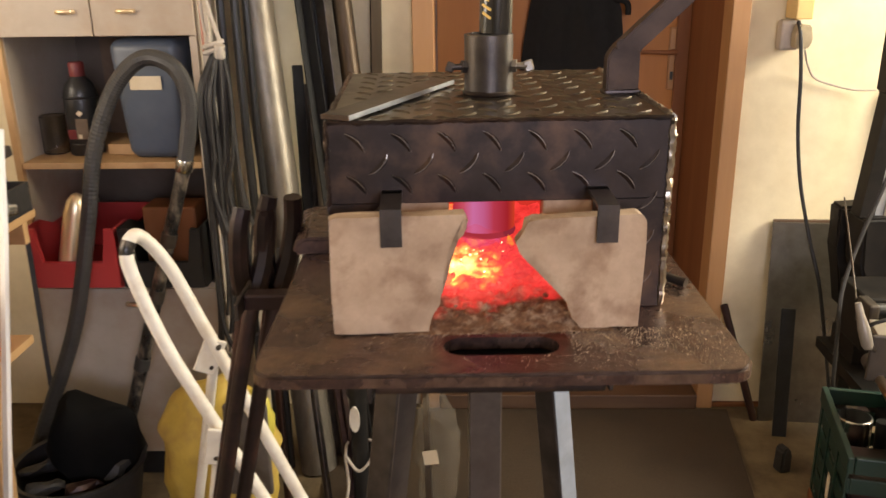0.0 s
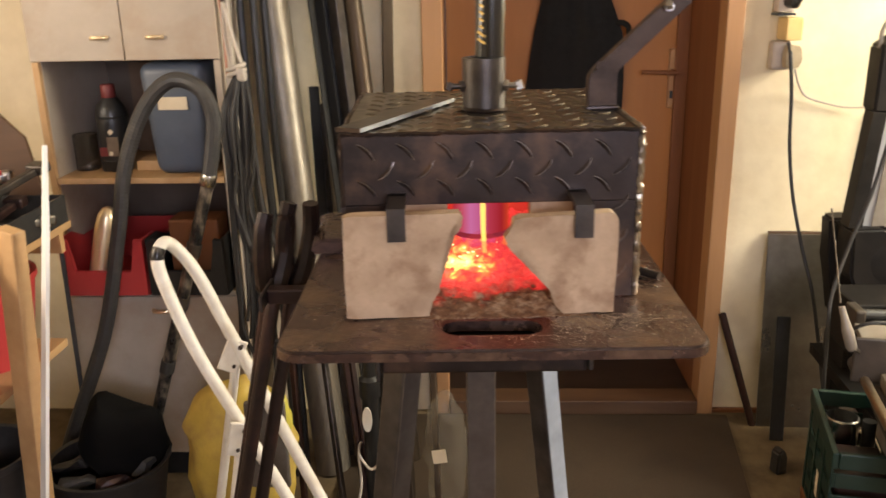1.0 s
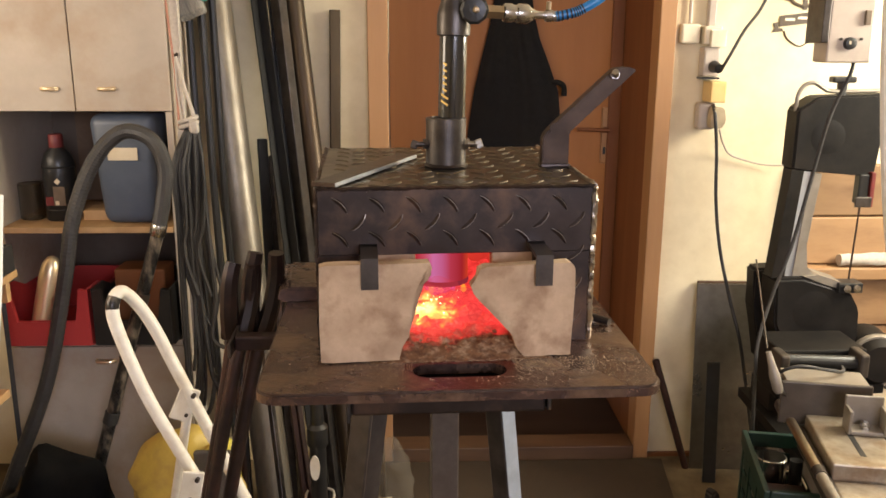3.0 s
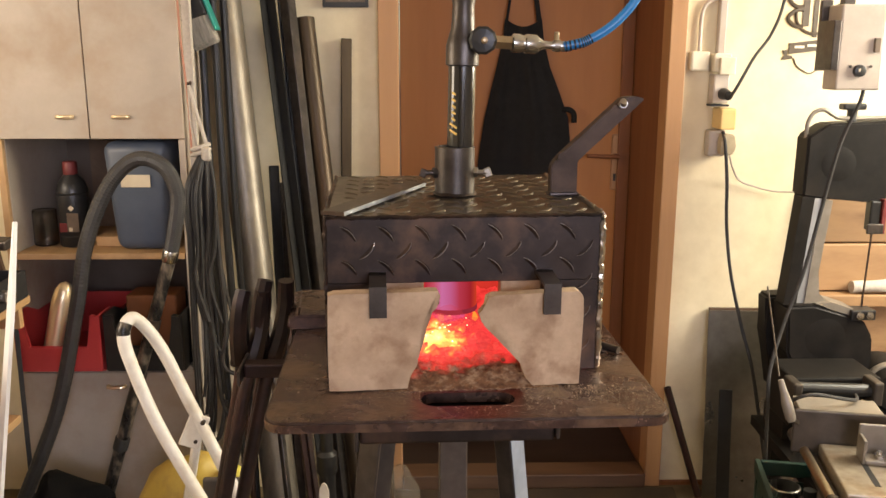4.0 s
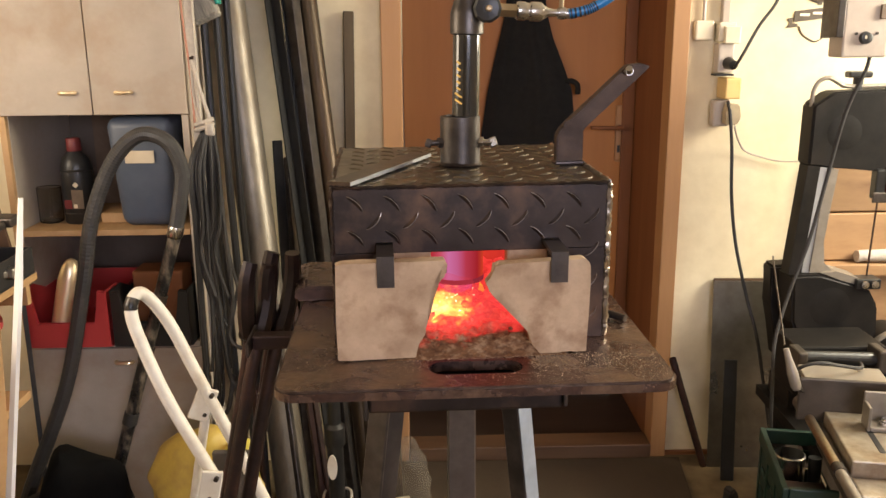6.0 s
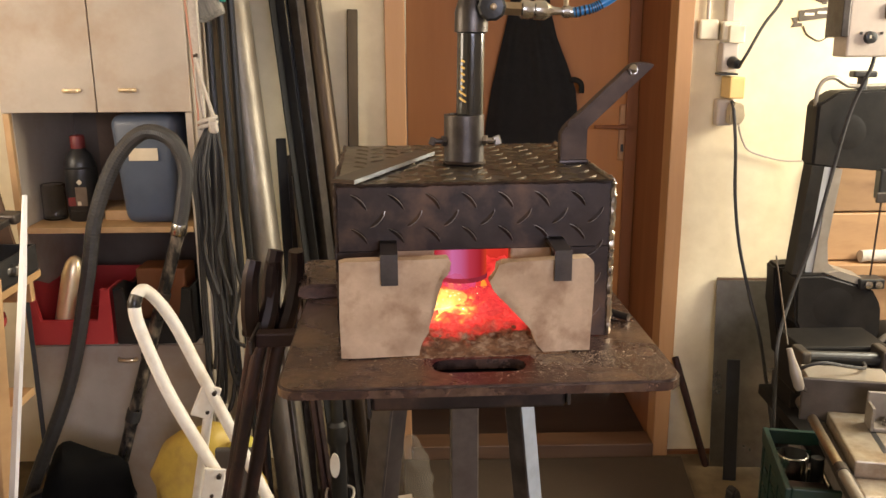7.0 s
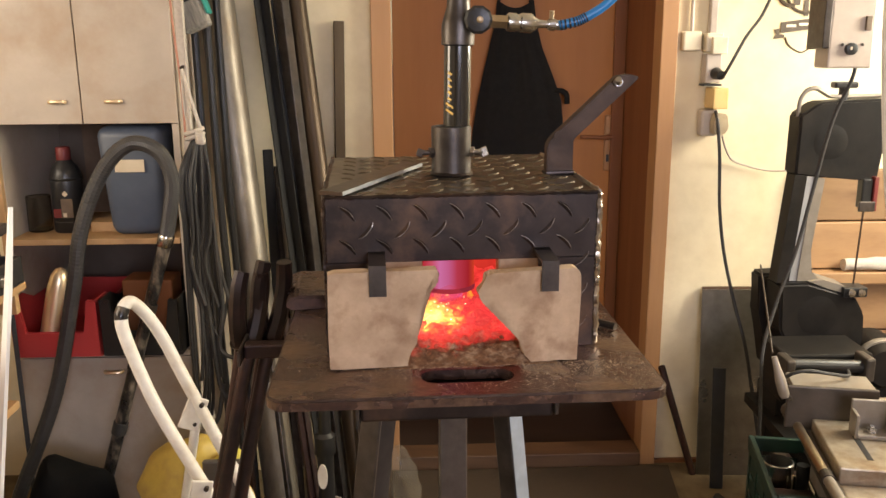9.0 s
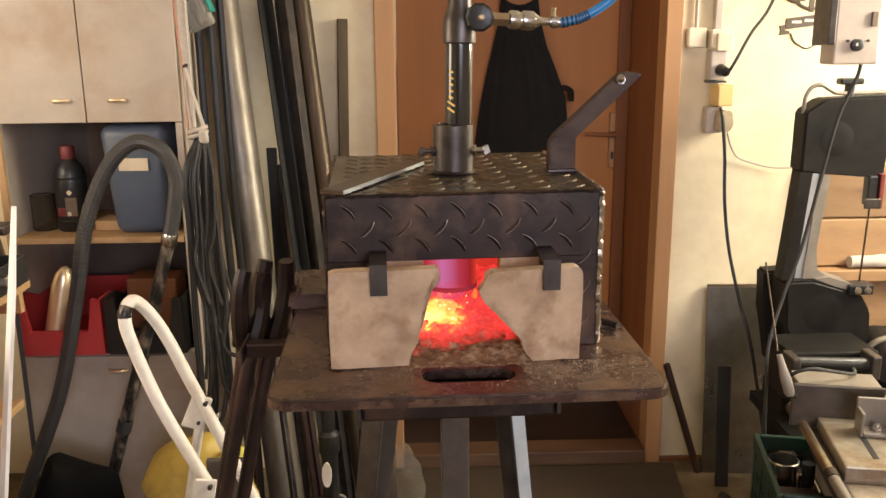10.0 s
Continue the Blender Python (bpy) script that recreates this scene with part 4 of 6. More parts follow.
def build_cabinet():
    c = thing("tall_cabinet", pose(0, 0, 0), "tall pale board cabinet with an open middle", "cabinet")
    part("side_panel", box(B(), CX0, CX0 + 0.018, CY0 + 0.02, CY1, 0.0, 2.1, 0.001), M_CAB, c)
    part("side_panel", box(B(), CX1 - 0.018, CX1, CY0 + 0.02, CY1, 0.0, 2.1, 0.001), M_CAB, c)
    part("side_edge", box(B(), CX1 - 0.016, CX1 + 0.001, CY0 + 0.004, CY0 + 0.02, 0.605, 1.236, 0.001), M_CAB, c)
    # left edge takes the pine colour to paint the warm light falling on it
    part("side_edge", box(B(), CX0 - 0.001, CX0 + 0.016, CY0 + 0.004, CY0 + 0.02, 0.605, 1.236, 0.001), M_PINE, c, "edge strip in pine colour for the warm light on it")
    # back panel is darker than the other boards, the recess's shade in its colour
    part("back_panel", box(B(), CX0 + 0.018, CX1 - 0.018, CY1 - 0.01, CY1, 0.0, 2.1), M_CABSHADE, c)
    for z in (1.240, 2.082):
        part("board", box(B(), CX0 + 0.018, CX1 - 0.018, CY0 + 0.022, CY1 - 0.011, z, z + 0.016), M_CAB, c)
    part("shelf", box(B(), CX0 + 0.019, CX1 - 0.019, CY0 + 0.004, CY1 - 0.011, 0.911, 0.927, 0.001), M_PINE, c, "raw pine shelf")
    part("board", box(B(), CX0 + 0.018, CX1 - 0.018, CY0 + 0.002, CY1 - 0.011, 0.588, 0.604, 0.001), M_CAB, c)
    for a, b, kx in ((CX0 - 0.002, -0.8465, -0.905), (-0.8435, CX1 + 0.002, -0.760)):
        d = part("door", box(B(), a, b, CY0, CY0 + 0.018, 1.238, 2.095, 0.002), M_CAB, c, "pale stained door")
        bm = hose(B(), [(kx - 0.020, CY0 - 0.001, 1.296), (kx - 0.013, CY0 - 0.014, 1.296), (kx + 0.013, CY0 - 0.014, 1.296), (kx + 0.020, CY0 - 0.001, 1.296)], 0.0055, 8, 5)
        part("handle", bm, M_GILT, d, "small brass pull", smooth=True)
    d = part("door", box(B(), CX0 + 0.001, CX1 - 0.001, CY0, CY0 + 0.018, 0.09, 0.586, 0.002), M_CAB, c, "pale stained lower door")
    part("handle", hose(B(), [(-0.855, CY0 - 0.001, 0.546), (-0.847, CY0 - 0.013, 0.546), (-0.815, CY0 - 0.013, 0.546), (-0.807, CY0 - 0.001, 0.546)], 0.006, 8, 5), M_GILT, d, "small brass pull", smooth=True)
    part("plinth", box(B(), CX0 + 0.018, CX1 - 0.018, CY0 + 0.03, CY0 + 0.046, 0.0, 0.0895), M_BLACK, c)


build_cabinet()


def build_bottle():
    b = thing("bottle", pose(-0.954, 2.585, 0.9275), "dark plastic fluid bottle with a red cap and white hazard diamond", "bottle")
    bd = part("body", lathe(B(), [(0.040, 0), (0.043, 0.004), (0.043, 0.130), (0.042, 0.160), (0.035, 0.182), (0.020, 0.200), (0.016, 0.210)], None, 28), M_BLACK, b, smooth=True)
    part("cap", lathe(B(), [(0.0185, 0.200), (0.0195, 0.203), (0.0195, 0.234), (0.017, 0.238)], None, 20), M_REDD, b, "red screw cap", smooth=True)
    part("label", box(B(), -0.004, 0.028, -0.0442, -0.0428, 0.045, 0.098, 0.0006), M_INK, bd, "dark printed label")
    part("label", box(B(), -0.026, -0.005, -0.0442, -0.0428, 0.045, 0.070, 0.0006), M_REDD, bd, "red printed label")
    part("label", box(B(), 0.000, 0.010, -0.0452, -0.0444, 0.047, 0.058, 0.0004), M_LABEL, bd, "small white label")
    for z in (0.030, 0.150):
        part("moulded_ring", lathe(B(), [(0.0425, -0.003), (0.0445, 0), (0.0425, 0.003)], pose(0, 0, z), 28), M_BLACK, bd, smooth=True)
    part("hazard_diamond", box(B(), -0.006, 0.006, -0.0452, -0.0444, -0.006, 0.006, 0, pose(0.010, 0, 0.112, 0, 45, 0)), M_LABEL, bd, "white hazard diamond")


def build_jerrycan():
    j = thing("jerrycan", pose(-0.742, 2.577, 0.9275), "blue plastic canister with a paper label", "canister")
    bm = box(B(), -0.088, 0.088, -0.085, 0.085, 0, 0.30, 0.028, None, 4)
    for v in bm.verts:
        f = min(1.0, 0.80 + v.co.z * 1.3)
        v.co.x *= f
        v.co.y *= f
    bd = part("body", bm, M_BLUE, j, smooth=True)
    part("label", box(B(), -0.041, 0.038, -0.0872, -0.0858, 0.178, 0.212, 0.0006), M_LABEL, bd, "yellowed paper label")
    part("grip", hose(B(), [(-0.05, 0, 0.296), (-0.045, 0, 0.309), (0.0, 0, 0.311), (0.045, 0, 0.309), (0.05, 0, 0.296)], 0.008, 8, 5), M_BLUE, j, smooth=True)


def build_jar():
    j = thing("glass_jar", pose(-1.040, 2.59, 0.9275), "small dusty clear glass jar on the shelf", "jar")
    part("body", lathe(B(), [(0.030, 0), (0.033, 0.003), (0.033, 0.098), (0.031, 0.100), (0.0305, 0.005), (0.0001, 0.005)], None, 24), M_GLASS, j, smooth=True)


def build_bin(x0, x1, mat, label):
    b = thing("storage_bin", pose((x0 + x1) / 2, 2.47, 0.6045), label, "storage bin", "bins in the cabinet")
    w, t = (x1 - x0) / 2, 0.004
    part("base", box(B(), -w, w, -0.04, 0.30, 0, t, 0.001), mat, b)
    part("back", box(B(), -w, w, 0.296, 0.30, t, 0.135, 0.001), mat, b)
    for s in (-1, 1):
        bm = B()
        prism(bm, [(-0.04, t), (0.296, t), (0.296, 0.135), (0.10, 0.135), (0.03, 0.165), (-0.055, 0.165), (-0.055, 0.16)], s * w, s * (w - t))
        bmesh.ops.transform(bm, matrix=Matrix(((0, 1, 0, 0), (1, 0, 0, 0), (0, 0, 1, 0), (0, 0, 0, 1))), verts=bm.verts[:])
        part("side", bm, mat, b)
    bm = B()
    prism(bm, [(-w, t), (w, t), (w, 0.16), (w - 0.026, 0.165), (w - 0.036, 0.07), (-w + 0.036, 0.07), (-w + 0.026, 0.165), (-w, 0.16)], -0.056, -0.040)
    bmesh.ops.bevel(bm, geom=bm.edges[:], offset=0.003, segments=2, affect="EDGES")
    part("front", bm, mat, b, "front with a deep cut-out")
    return b


build_bottle()
build_jerrycan()
build_jar()
build_bin(-1.078, -0.845, M_RED, "red plastic storage bin with a cut-out front")
build_bin(-0.836, -0.625, M_BLACK, "black plastic storage bin beside the red one")
bm = lathe(B(), [(0.029, 0), (0.029, 0.180), (0.024, 0.214), (0.014, 0.232), (0.003, 0.238)], along((-1.000, 2.455, 0.6175), (-0.945, 2.47, 0.86)), 24)
single("spray_tube", bm, M_GILT, "shiny brass-coloured tube standing in the red bin", "tube", smooth=True)
bm = box(B(), -0.80, -0.66, 2.50, 2.60, 0.6095, 0.80, 0.006)
single("carton", bm, M_JAMBD, "brown carton standing in the black bin", "carton")
single("wood_offcut", box(B(), -0.89, -0.80, 2.56, 2.66, 0.9275, 0.955, 0.002), M_PINE, "small pine offcut on the shelf", "wood offcut")
single("backing_sheet", box(B(), -1.00, -0.83, 2.855, 2.872, 0.9275, 1.20, 0.001), M_HARD, "brown sheet of board standing at the back of the shelf", "board")


def build_vacuum_hose():
    v = thing("vacuum_hose", pose(0, 0, 0), "grey corrugated vacuum hose looped over its tube", "vacuum hose")
    pts = [(-1.18, 2.28, 0.022), (-1.13, 2.33, 0.10), (-1.075, 2.34, 0.24), (-0.952, 2.35, 0.525), (-0.875, 2.35, 0.806), (-0.833, 2.35, 0.985), (-0.767, 2.35, 1.128), (-0.693, 2.35, 1.197), (-0.624, 2.35, 1.180), (-0.594, 2.35, 1.111), (-0.606, 2.355, 1.024), (-0.624, 2.36, 0.951)]
    part("hose", hose(B(), pts, 0.0188, 12, 34, 0.0007), M_HOSE, v, "grey corrugated hose", smooth=False)
    bm = lathe(B(), [(0.019, 0), (0.021, 0.004), (0.021, 0.030), (0.018, 0.034)], along((-0.621, 2.36, 0.962), (-0.650, 2.365, 0.862)), 16)
    part("cuff", bm, M_BRIGHT, v, "bright metal cuff", smooth=True)
    w = part("wand", rod(B(), (-0.630, 2.361, 0.93), (-0.905, 2.30, 0.03), 0.0165, n=16), M_WAND, v, "worn black tube", smooth=True)
    for a in (0.17, 0.33, 0.53):
        p0, p1 = Vector((-0.630, 2.361, 0.93)), Vector((-0.905, 2.30, 0.03))
        part("clip_ring", rod(B(), p0.lerp(p1, a), p0.lerp(p1, a + 0.035), 0.0195, n=16), M_STEEL if a < 0.5 else M_RUBBER, w, smooth=True)


build_vacuum_hose()


def build_ladder():
    l = thing("folding_steps", pose(0, 0, 0), "white tubular folding steps with worn paint", "folding steps")
    near = [(-0.300, 1.84, 0.24), (-0.366, 1.84, 0.385), (-0.444, 1.84, 0.548), (-0.518, 1.84, 0.708), (-0.564, 1.84, 0.846), (-0.575, 1.845, 0.904), (-0.564, 1.865, 0.931), (-0.545, 1.89, 0.903), (-0.518, 1.91, 0.842), (-0.479, 1.92, 0.737), (-0.424, 1.92, 0.606), (-0.34, 1.92, 0.405), (-0.25, 1.92, 0.19)]
    part("handle_loop", hose(B(), near, 0.0132, 14, 8), M_WHITE, l, "bent white tube", smooth=True)
    part("bare_bend", hose(B(), [(-0.5748, 1.8447, 0.901), (-0.575, 1.846, 0.910), (-0.5715, 1.853, 0.923)], 0.0136, 14, 6), M_WAND, l, "paint worn off at the bend", smooth=True)
    part("end_foot", rod(B(), (-0.300, 1.84, 0.24), (-0.198, 1.84, 0.002), 0.0132, n=14), M_WHITE, l, smooth=True)
    part("end_foot", rod(B(), (-0.25, 1.92, 0.19), (-0.17, 1.92, 0.002), 0.0132, n=14), M_WHITE, l, smooth=True)
    for p, foot, a in (((-0.430, 1.822, 0.545), (-0.52, 1.78, 0.002), 12), ((-0.455, 1.93, 0.685), (-0.60, 1.97, 0.002), 24)):
        part("rear_leg", rod(B(), p, foot, 0.0105, n=12), M_WHITE, l, smooth=True)
        br = part("hinge_plate", box(B(), -0.022, 0.022, -0.004, 0.004, -0.065, 0.012, 0.003, Matrix.Translation(p) @ pose(0, -0.014, 0, 0, a, 15)), M_WHITE, l, "chipped white hinge plate")
        part("rivet", rod(B(), Vector(p) + Vector((0.010, -0.024, -0.004)), Vector(p) + Vector((0.010, -0.014, -0.004)), 0.005), M_STEEL, br)
        part("rivet", rod(B(), Vector(p) + Vector((-0.008, -0.024, -0.048)), Vector(p) + Vector((-0.008, -0.014, -0.048)), 0.004), M_STEEL, br)
    part("tread", box(B(), -0.470, -0.376, 1.962, 1.978, 0.30, 0.520, 0.005), M_TREAD, l, "dark grey folded tread")
    for z, x in ((0.24, -0.32), (0.10, -0.27)):
        part("tread", box(B(), x - 0.05, x + 0.05, 1.83, 1.93, z, z + 0.02, 0.004), M_HOSE, l, "grey tread")


build_ladder()


def build_yellow_bag():
    b = thing("yellow_sack", pose(-0.535, 2.12, 0.0), "bulging dull yellow sack with a fluorescent flap", "sack")
    bm = B()
    bmesh.ops.create_icosphere(bm, subdivisions=4, radius=1, matrix=Matrix.Translation((0, 0, 0.25)) @ Matrix.Diagonal((0.145, 0.10, 0.258, 1)))
    for v in bm.verts:
        f = 0.55 + 0.45 * min(1.0, max(0.0, v.co.z / 0.30)) + 0.12 * max(0.0, v.co.z - 0.3) / 0.2
        fold = 0.010 * math.sin(9 * math.atan2(v.co.y, v.co.x) + 14 * v.co.z)
        v.co.x, v.co.y = v.co.x * (f + fold), v.co.y * (f + fold)
        v.co += noise.noise_vector(v.co * 8) * 0.024 + noise.noise_vector(v.co * 28) * 0.012
        v.co.z = max(0.001, v.co.z)
    part("body", bm, M_YELLOWP, b, smooth=True)
    bm = B()
    bmesh.ops.create_icosphere(bm, subdivisions=3, radius=1, matrix=pose(0.085, -0.045, 0.39, 0, 18, 0) @ Matrix.Diagonal((0.052, 0.045, 0.115, 1)))
    wobble(bm, 0.016, 18)
    part("flap", bm, M_FLUO, b, "fluorescent yellow flap", smooth=True)


build_yellow_bag()


def build_black_bucket():
    b = thing("black_bucket", pose(-0.90, 2.16, 0.0), "black rubber bucket with dark scraps on the floor", "bucket")
    part("body", lathe(B(), [(0.11, 0.0), (0.15, 0.24), (0.158, 0.25), (0.158, 0.258), (0.146, 0.256), (0.106, 0.012), (0.0001, 0.012)], None, 28), M_RUBBER, b, smooth=True)
    c = B()
    bmesh.ops.create_icosphere(c, subdivisions=3, radius=0.10, matrix=Matrix.Translation((0, 0, 0.25)) @ Matrix.Diagonal((1, 1, 1.2, 1)))
    wobble(c, 0.05, 9, 2)
    single("black_cloth", c, M_DEADBLACK, "crumpled black cloth heaped in the bucket", "cloth", smooth=True, m=pose(-0.865, 2.20, 0.03))


build_black_bucket()
rnd = random.Random(21)
for k in range(6):
    a = k * 1.05
    bm = B()
    bmesh.ops.create_icosphere(bm, subdivisions=2, radius=1, matrix=pose(0, 0, 0, rnd.uniform(0, 60), 0, rnd.uniform(0, 90)) @ Matrix.Diagonal((0.045, 0.020, 0.030, 1)))
    wobble(bm, 0.02, 24, k)
    single("dark_scrap", bm, (M_RUBBER, M_HOSE, M_RUST)[k % 3], "dark crumpled scrap lying in the black bucket", "scrap", "scraps in the bucket", m=pose(-0.90 + 0.100 * math.cos(a), 2.16 + 0.100 * math.sin(a), 0.235))


def build_cables():
    c = thing("cable_bundle", pose(0, 0, 0), "hanging bundle of black cables tied with a pale rag", "cable bundle")
    rnd = random.Random(5)
    for k in range(17):
        a = k / 16
        x = -0.592 + 0.078 * a
        y = 2.435 - 0.025 * rnd.random()
        zb = rnd.uniform(0.42, 0.80)
        dx = rnd.uniform(-0.03, 0.025)
        pts = [(-0.550 + 0.02 * a, 2.44, 1.205), (x, y, 1.10), (x + dx * 0.3, y, 0.95), (x + dx, y, zb + 0.12), (x + dx + rnd.uniform(-0.02, 0.03), y, zb)]
        if k % 4 == 3:
            pts += [(x + dx + 0.05, y, zb - 0.02), (x + dx + 0.075, y + 0.01, zb + 0.09)]
        part("cable", hose(B(), pts, rnd.uniform(0.0042, 0.0066), 7, 6), M_RUBBER if k % 3 else M_HOSE, c, smooth=True)
    turns = [(-0.548 + 0.022 * math.cos(a), 2.432 + 0.016 * math.sin(a), 1.196 + 0.0022 * a + 0.004 * math.cos(a)) for a in [k * 0.7 for k in range(19)]]
    part("tie", hose(B(), turns, 0.0058, 8, 3), M_CORD, c, "pale rag wound round the cables", smooth=True)
    part("knot", wobble(box(B(), -0.540, -0.516, 2.404, 2.420, 1.188, 1.222, 0.007, None, 3), 0.006, 60), M_CORD, c, smooth=True)
    part("cord", hose(B(), [(-0.572, 2.44, 1.378), (-0.551, 2.43, 1.30), (-0.530, 2.425, 1.225)], 0.005, 8, 6), M_CORD, c, "white cord", smooth=True)
    part("cord", hose(B(), [(-0.572, 2.44, 1.378), (-0.570, 2.435, 1.29), (-0.560, 2.43, 1.21)], 0.004, 8, 6), M_CORD, c, "white cord", smooth=True)
    part("hook", hose(B(), [(-0.575, 2.469, 1.385), (-0.573, 2.45, 1.372), (-0.572, 2.44, 1.384)], 0.004, 8, 5), M_STEEL, c)


build_cables()


def build_loop_cable(name, pts, r, mat, label, category="cable"):
    single(name, hose(B(), pts, r, 8, 8), mat, label, category, smooth=True)


for k, (x, y) in enumerate(((-0.575, 2.60), (-0.548, 2.64), (-0.535, 2.58), (-0.515, 2.62))):
    build_loop_cable("black_cable", [(x, y, 1.95), (x + 0.004, y, 1.5), (x + 0.012, y - 0.02, 1.0), (x + 0.03, y - 0.04, 0.5), (x + 0.05, y - 0.1, 0.004)], 0.0105, M_BLACK, "black cable hanging between cabinet and pipes")
build_loop_cable("red_wire", [(-0.588, 2.452, 1.9), (-0.590, 2.452, 1.55), (-0.578, 2.45, 1.33), (-0.575, 2.44, 1.20)], 0.003, M_REDWIRE, "thin red wire down the cabinet edge", "wire")
single("wood_strip", box(B(), -0.588, -0.566, 2.47, 2.49, 0.0, 1.95, 0.002), M_CORD, "pale narrow strip of wood beside the cabinet", "wood strip")


def build_brush():
    b = thing("hand_brush", pose(-0.535, 2.54, 1.478, 0, -20, 0), "hanging hand brush with grey bristles and teal edge", "brush")
    part("handle", box(B(), -0.012, 0.012, -0.012, 0.012, 0.10, 0.40, 0.006), M_TEAL, b)
    part("back", box(B(), 0.0305, 0.0395, -0.022, 0.022, 0.03, 0.22, 0.004), M_TEAL, b, "teal plastic back")
    bm = box(B(), -0.045, 0.030, -0.022, 0.022, 0.0, 0.20, 0.014, None, 3)
    wobble(bm, 0.006, 60)
    part("bristles", bm, M_BRISTLE, b)
    part("bristle_root", box(B(), -0.050, 0.0300, -0.0245, 0.0245, 0.075, 0.205, 0.006), M_BLACK, b)


build_brush()

# ---- bars and pipes leaning on the wall ----


def leaner(name, p0, p1, shape, size, mat, label, category, turn=0.0):
    bm = B()
    if shape == "tube":
        L = (Vector(p1) - Vector(p0)).length
        lathe(bm, [(size * 0.86, 0.04), (size * 0.86, 0), (size, 0), (size, L), (size * 0.86, L), (size * 0.86, L - 0.04)], along(p0, p1), 24)
    elif shape == "angle":
        m = along(p0, p1) @ pose(0, 0, 0, 0, 0, turn)
        L = (Vector(p1) - Vector(p0)).length
        prism(bm, [(-size, -size), (size, -size), (size, -size + 0.004), (-size + 0.004, -size + 0.004), (-size + 0.004, size), (-size, size)], 0, L, m, "xy")
    else:
        bar(bm, p0, p1, size[0], size[1], 0.002, turn)
    single(name, bm, mat, label, category, "steel stock leaning on the wall", smooth=shape == "tube")


leaner("steel_pipe", (-0.383, 2.52, 0.0), (-0.559, 2.80, 1.70), "tube", 0.052, M_PIPE, "thick dull galvanised pipe leaning on the wall", "pipe")
leaner("angle_iron", (-0.235, 2.50, 0.0), (-0.452, 2.845, 1.86), "angle", 0.016, M_BLACK, "black angle iron leaning on the wall", "steel bar", 30)
leaner("square_tube", (-0.205, 2.56, 0.0), (-0.385, 2.84, 1.80), "bar", (0.034, 0.034), M_STEEL, "dark square steel tube leaning on the wall", "steel bar", 25)
leaner("angle_iron", (-0.250, 2.62, 0.0), (-0.405, 2.875, 1.84), "angle", 0.014, M_BLACK, "black angle iron leaning on the wall", "steel bar", 60)
leaner("brown_pipe", (-0.150, 2.57, 0.0), (-0.323, 2.845, 1.562), "tube", 0.030, M_BROWN, "brown steel tube leaning on the wall", "pipe")
leaner("flat_steel", (-0.235, 2.872, 0.002), (-0.202, 2.886, 1.505), "bar", (0.034, 0.006), M_BROWN, "narrow brown flat bar against the wall", "steel bar", 90)
leaner("short_bar", (-0.375, 2.60, 0.0), (-0.425, 2.80, 1.125), "bar", (0.030, 0.010), M_BLACK, "short black flat bar among the pipes", "steel bar", 10)
leaner("short_bar", (-0.345, 2.58, 0.0), (-0.392, 2.79, 1.075), "bar", (0.030, 0.010), M_STEEL, "short dark flat bar among the pipes", "steel bar", 10)
leaner("short_tube", (-0.300, 2.55, 0.0), (-0.372, 2.74, 1.02), "tube", 0.016, M_PIPE, "short grey tube among the pipes", "pipe")
for k, (x0, x1, z, m_) in enumerate(((-0.245, -0.345, 0.74, M_RUST), (-0.228, -0.325, 0.70, M_RUST), (-0.31, -0.40, 0.80, M_STEEL), (-0.12, -0.165, 0.72, M_BROWN), (-0.42, -0.47, 0.70, M_RUST), (-0.05, -0.07, 0.55, M_BROWN))):
    leaner("steel_rod", (x0, 2.27, 0.0), (x1, 2.44, z), "bar", (0.016, 0.016), m_, "short brown square rod standing behind the table", "steel bar", 15 * k)


def build_jack():
    j = thing("jack_stand", pose(-0.228, 2.29, 0.0), "black screw jack stand with a white dial", "jack stand")
    part("base", lathe(B(), [(0.07, 0), (0.07, 0.008), (0.03, 0.02)], None, 20), M_BLACK, j)
    part("post", lathe(B(), [(0.022, 0.02), (0.022, 0.36), (0.028, 0.37), (0.028, 0.42), (0.018, 0.43), (0.018, 0.53)], None, 20), M_BLACK, j, smooth=True)
    part("dial", lathe(B(), [(0.022, 0), (0.024, 0.003), (0.024, 0.008)], pose(-0.006, -0.026, 0.315, 90, 0, 0) @ Matrix.Diagonal((0.55, 1.5, 1, 1)), 24), M_WHITE, j, "white oval dial")
    part("cord", hose(B(), [(-0.035, -0.02, 0.20), (0, -0.04, 0.17), (0.035, -0.02, 0.205), (0.03, 0.03, 0.215), (-0.03, 0.03, 0.215), (-0.036, -0.018, 0.203), (-0.03, -0.04, 0.12), (-0.05, -0.06, 0.03)], 0.004, 7, 6), M_CORD, j, "white cord tied round the post", smooth=True)


build_jack()


def build_bag():
    b = thing("plastic_bag", pose(-0.03, 2.32, 0.0), "crumpled clear plastic bag with a white label", "plastic bag")
    bm = B()
    bmesh.ops.create_icosphere(bm, subdivisions=4, radius=1, matrix=Matrix.Translation((0, 0, 0.185)) @ Matrix.Diagonal((0.060, 0.035, 0.185, 1)))
    for v in bm.verts:
        v.co += noise.noise_vector(v.co * 22) * 0.016
        v.co.z = max(0.001, v.co.z)
    part("film", bm, M_FILM, b, smooth=True)
    part("label", box(B(), -0.008, 0.030, -0.046, -0.0445, 0.175, 0.215, 0, pose(0, 0, 0, 0, -8, 0)), M_LABEL, b, "white paper label")


build_bag()

# ---- tongs on the rail of the table ----


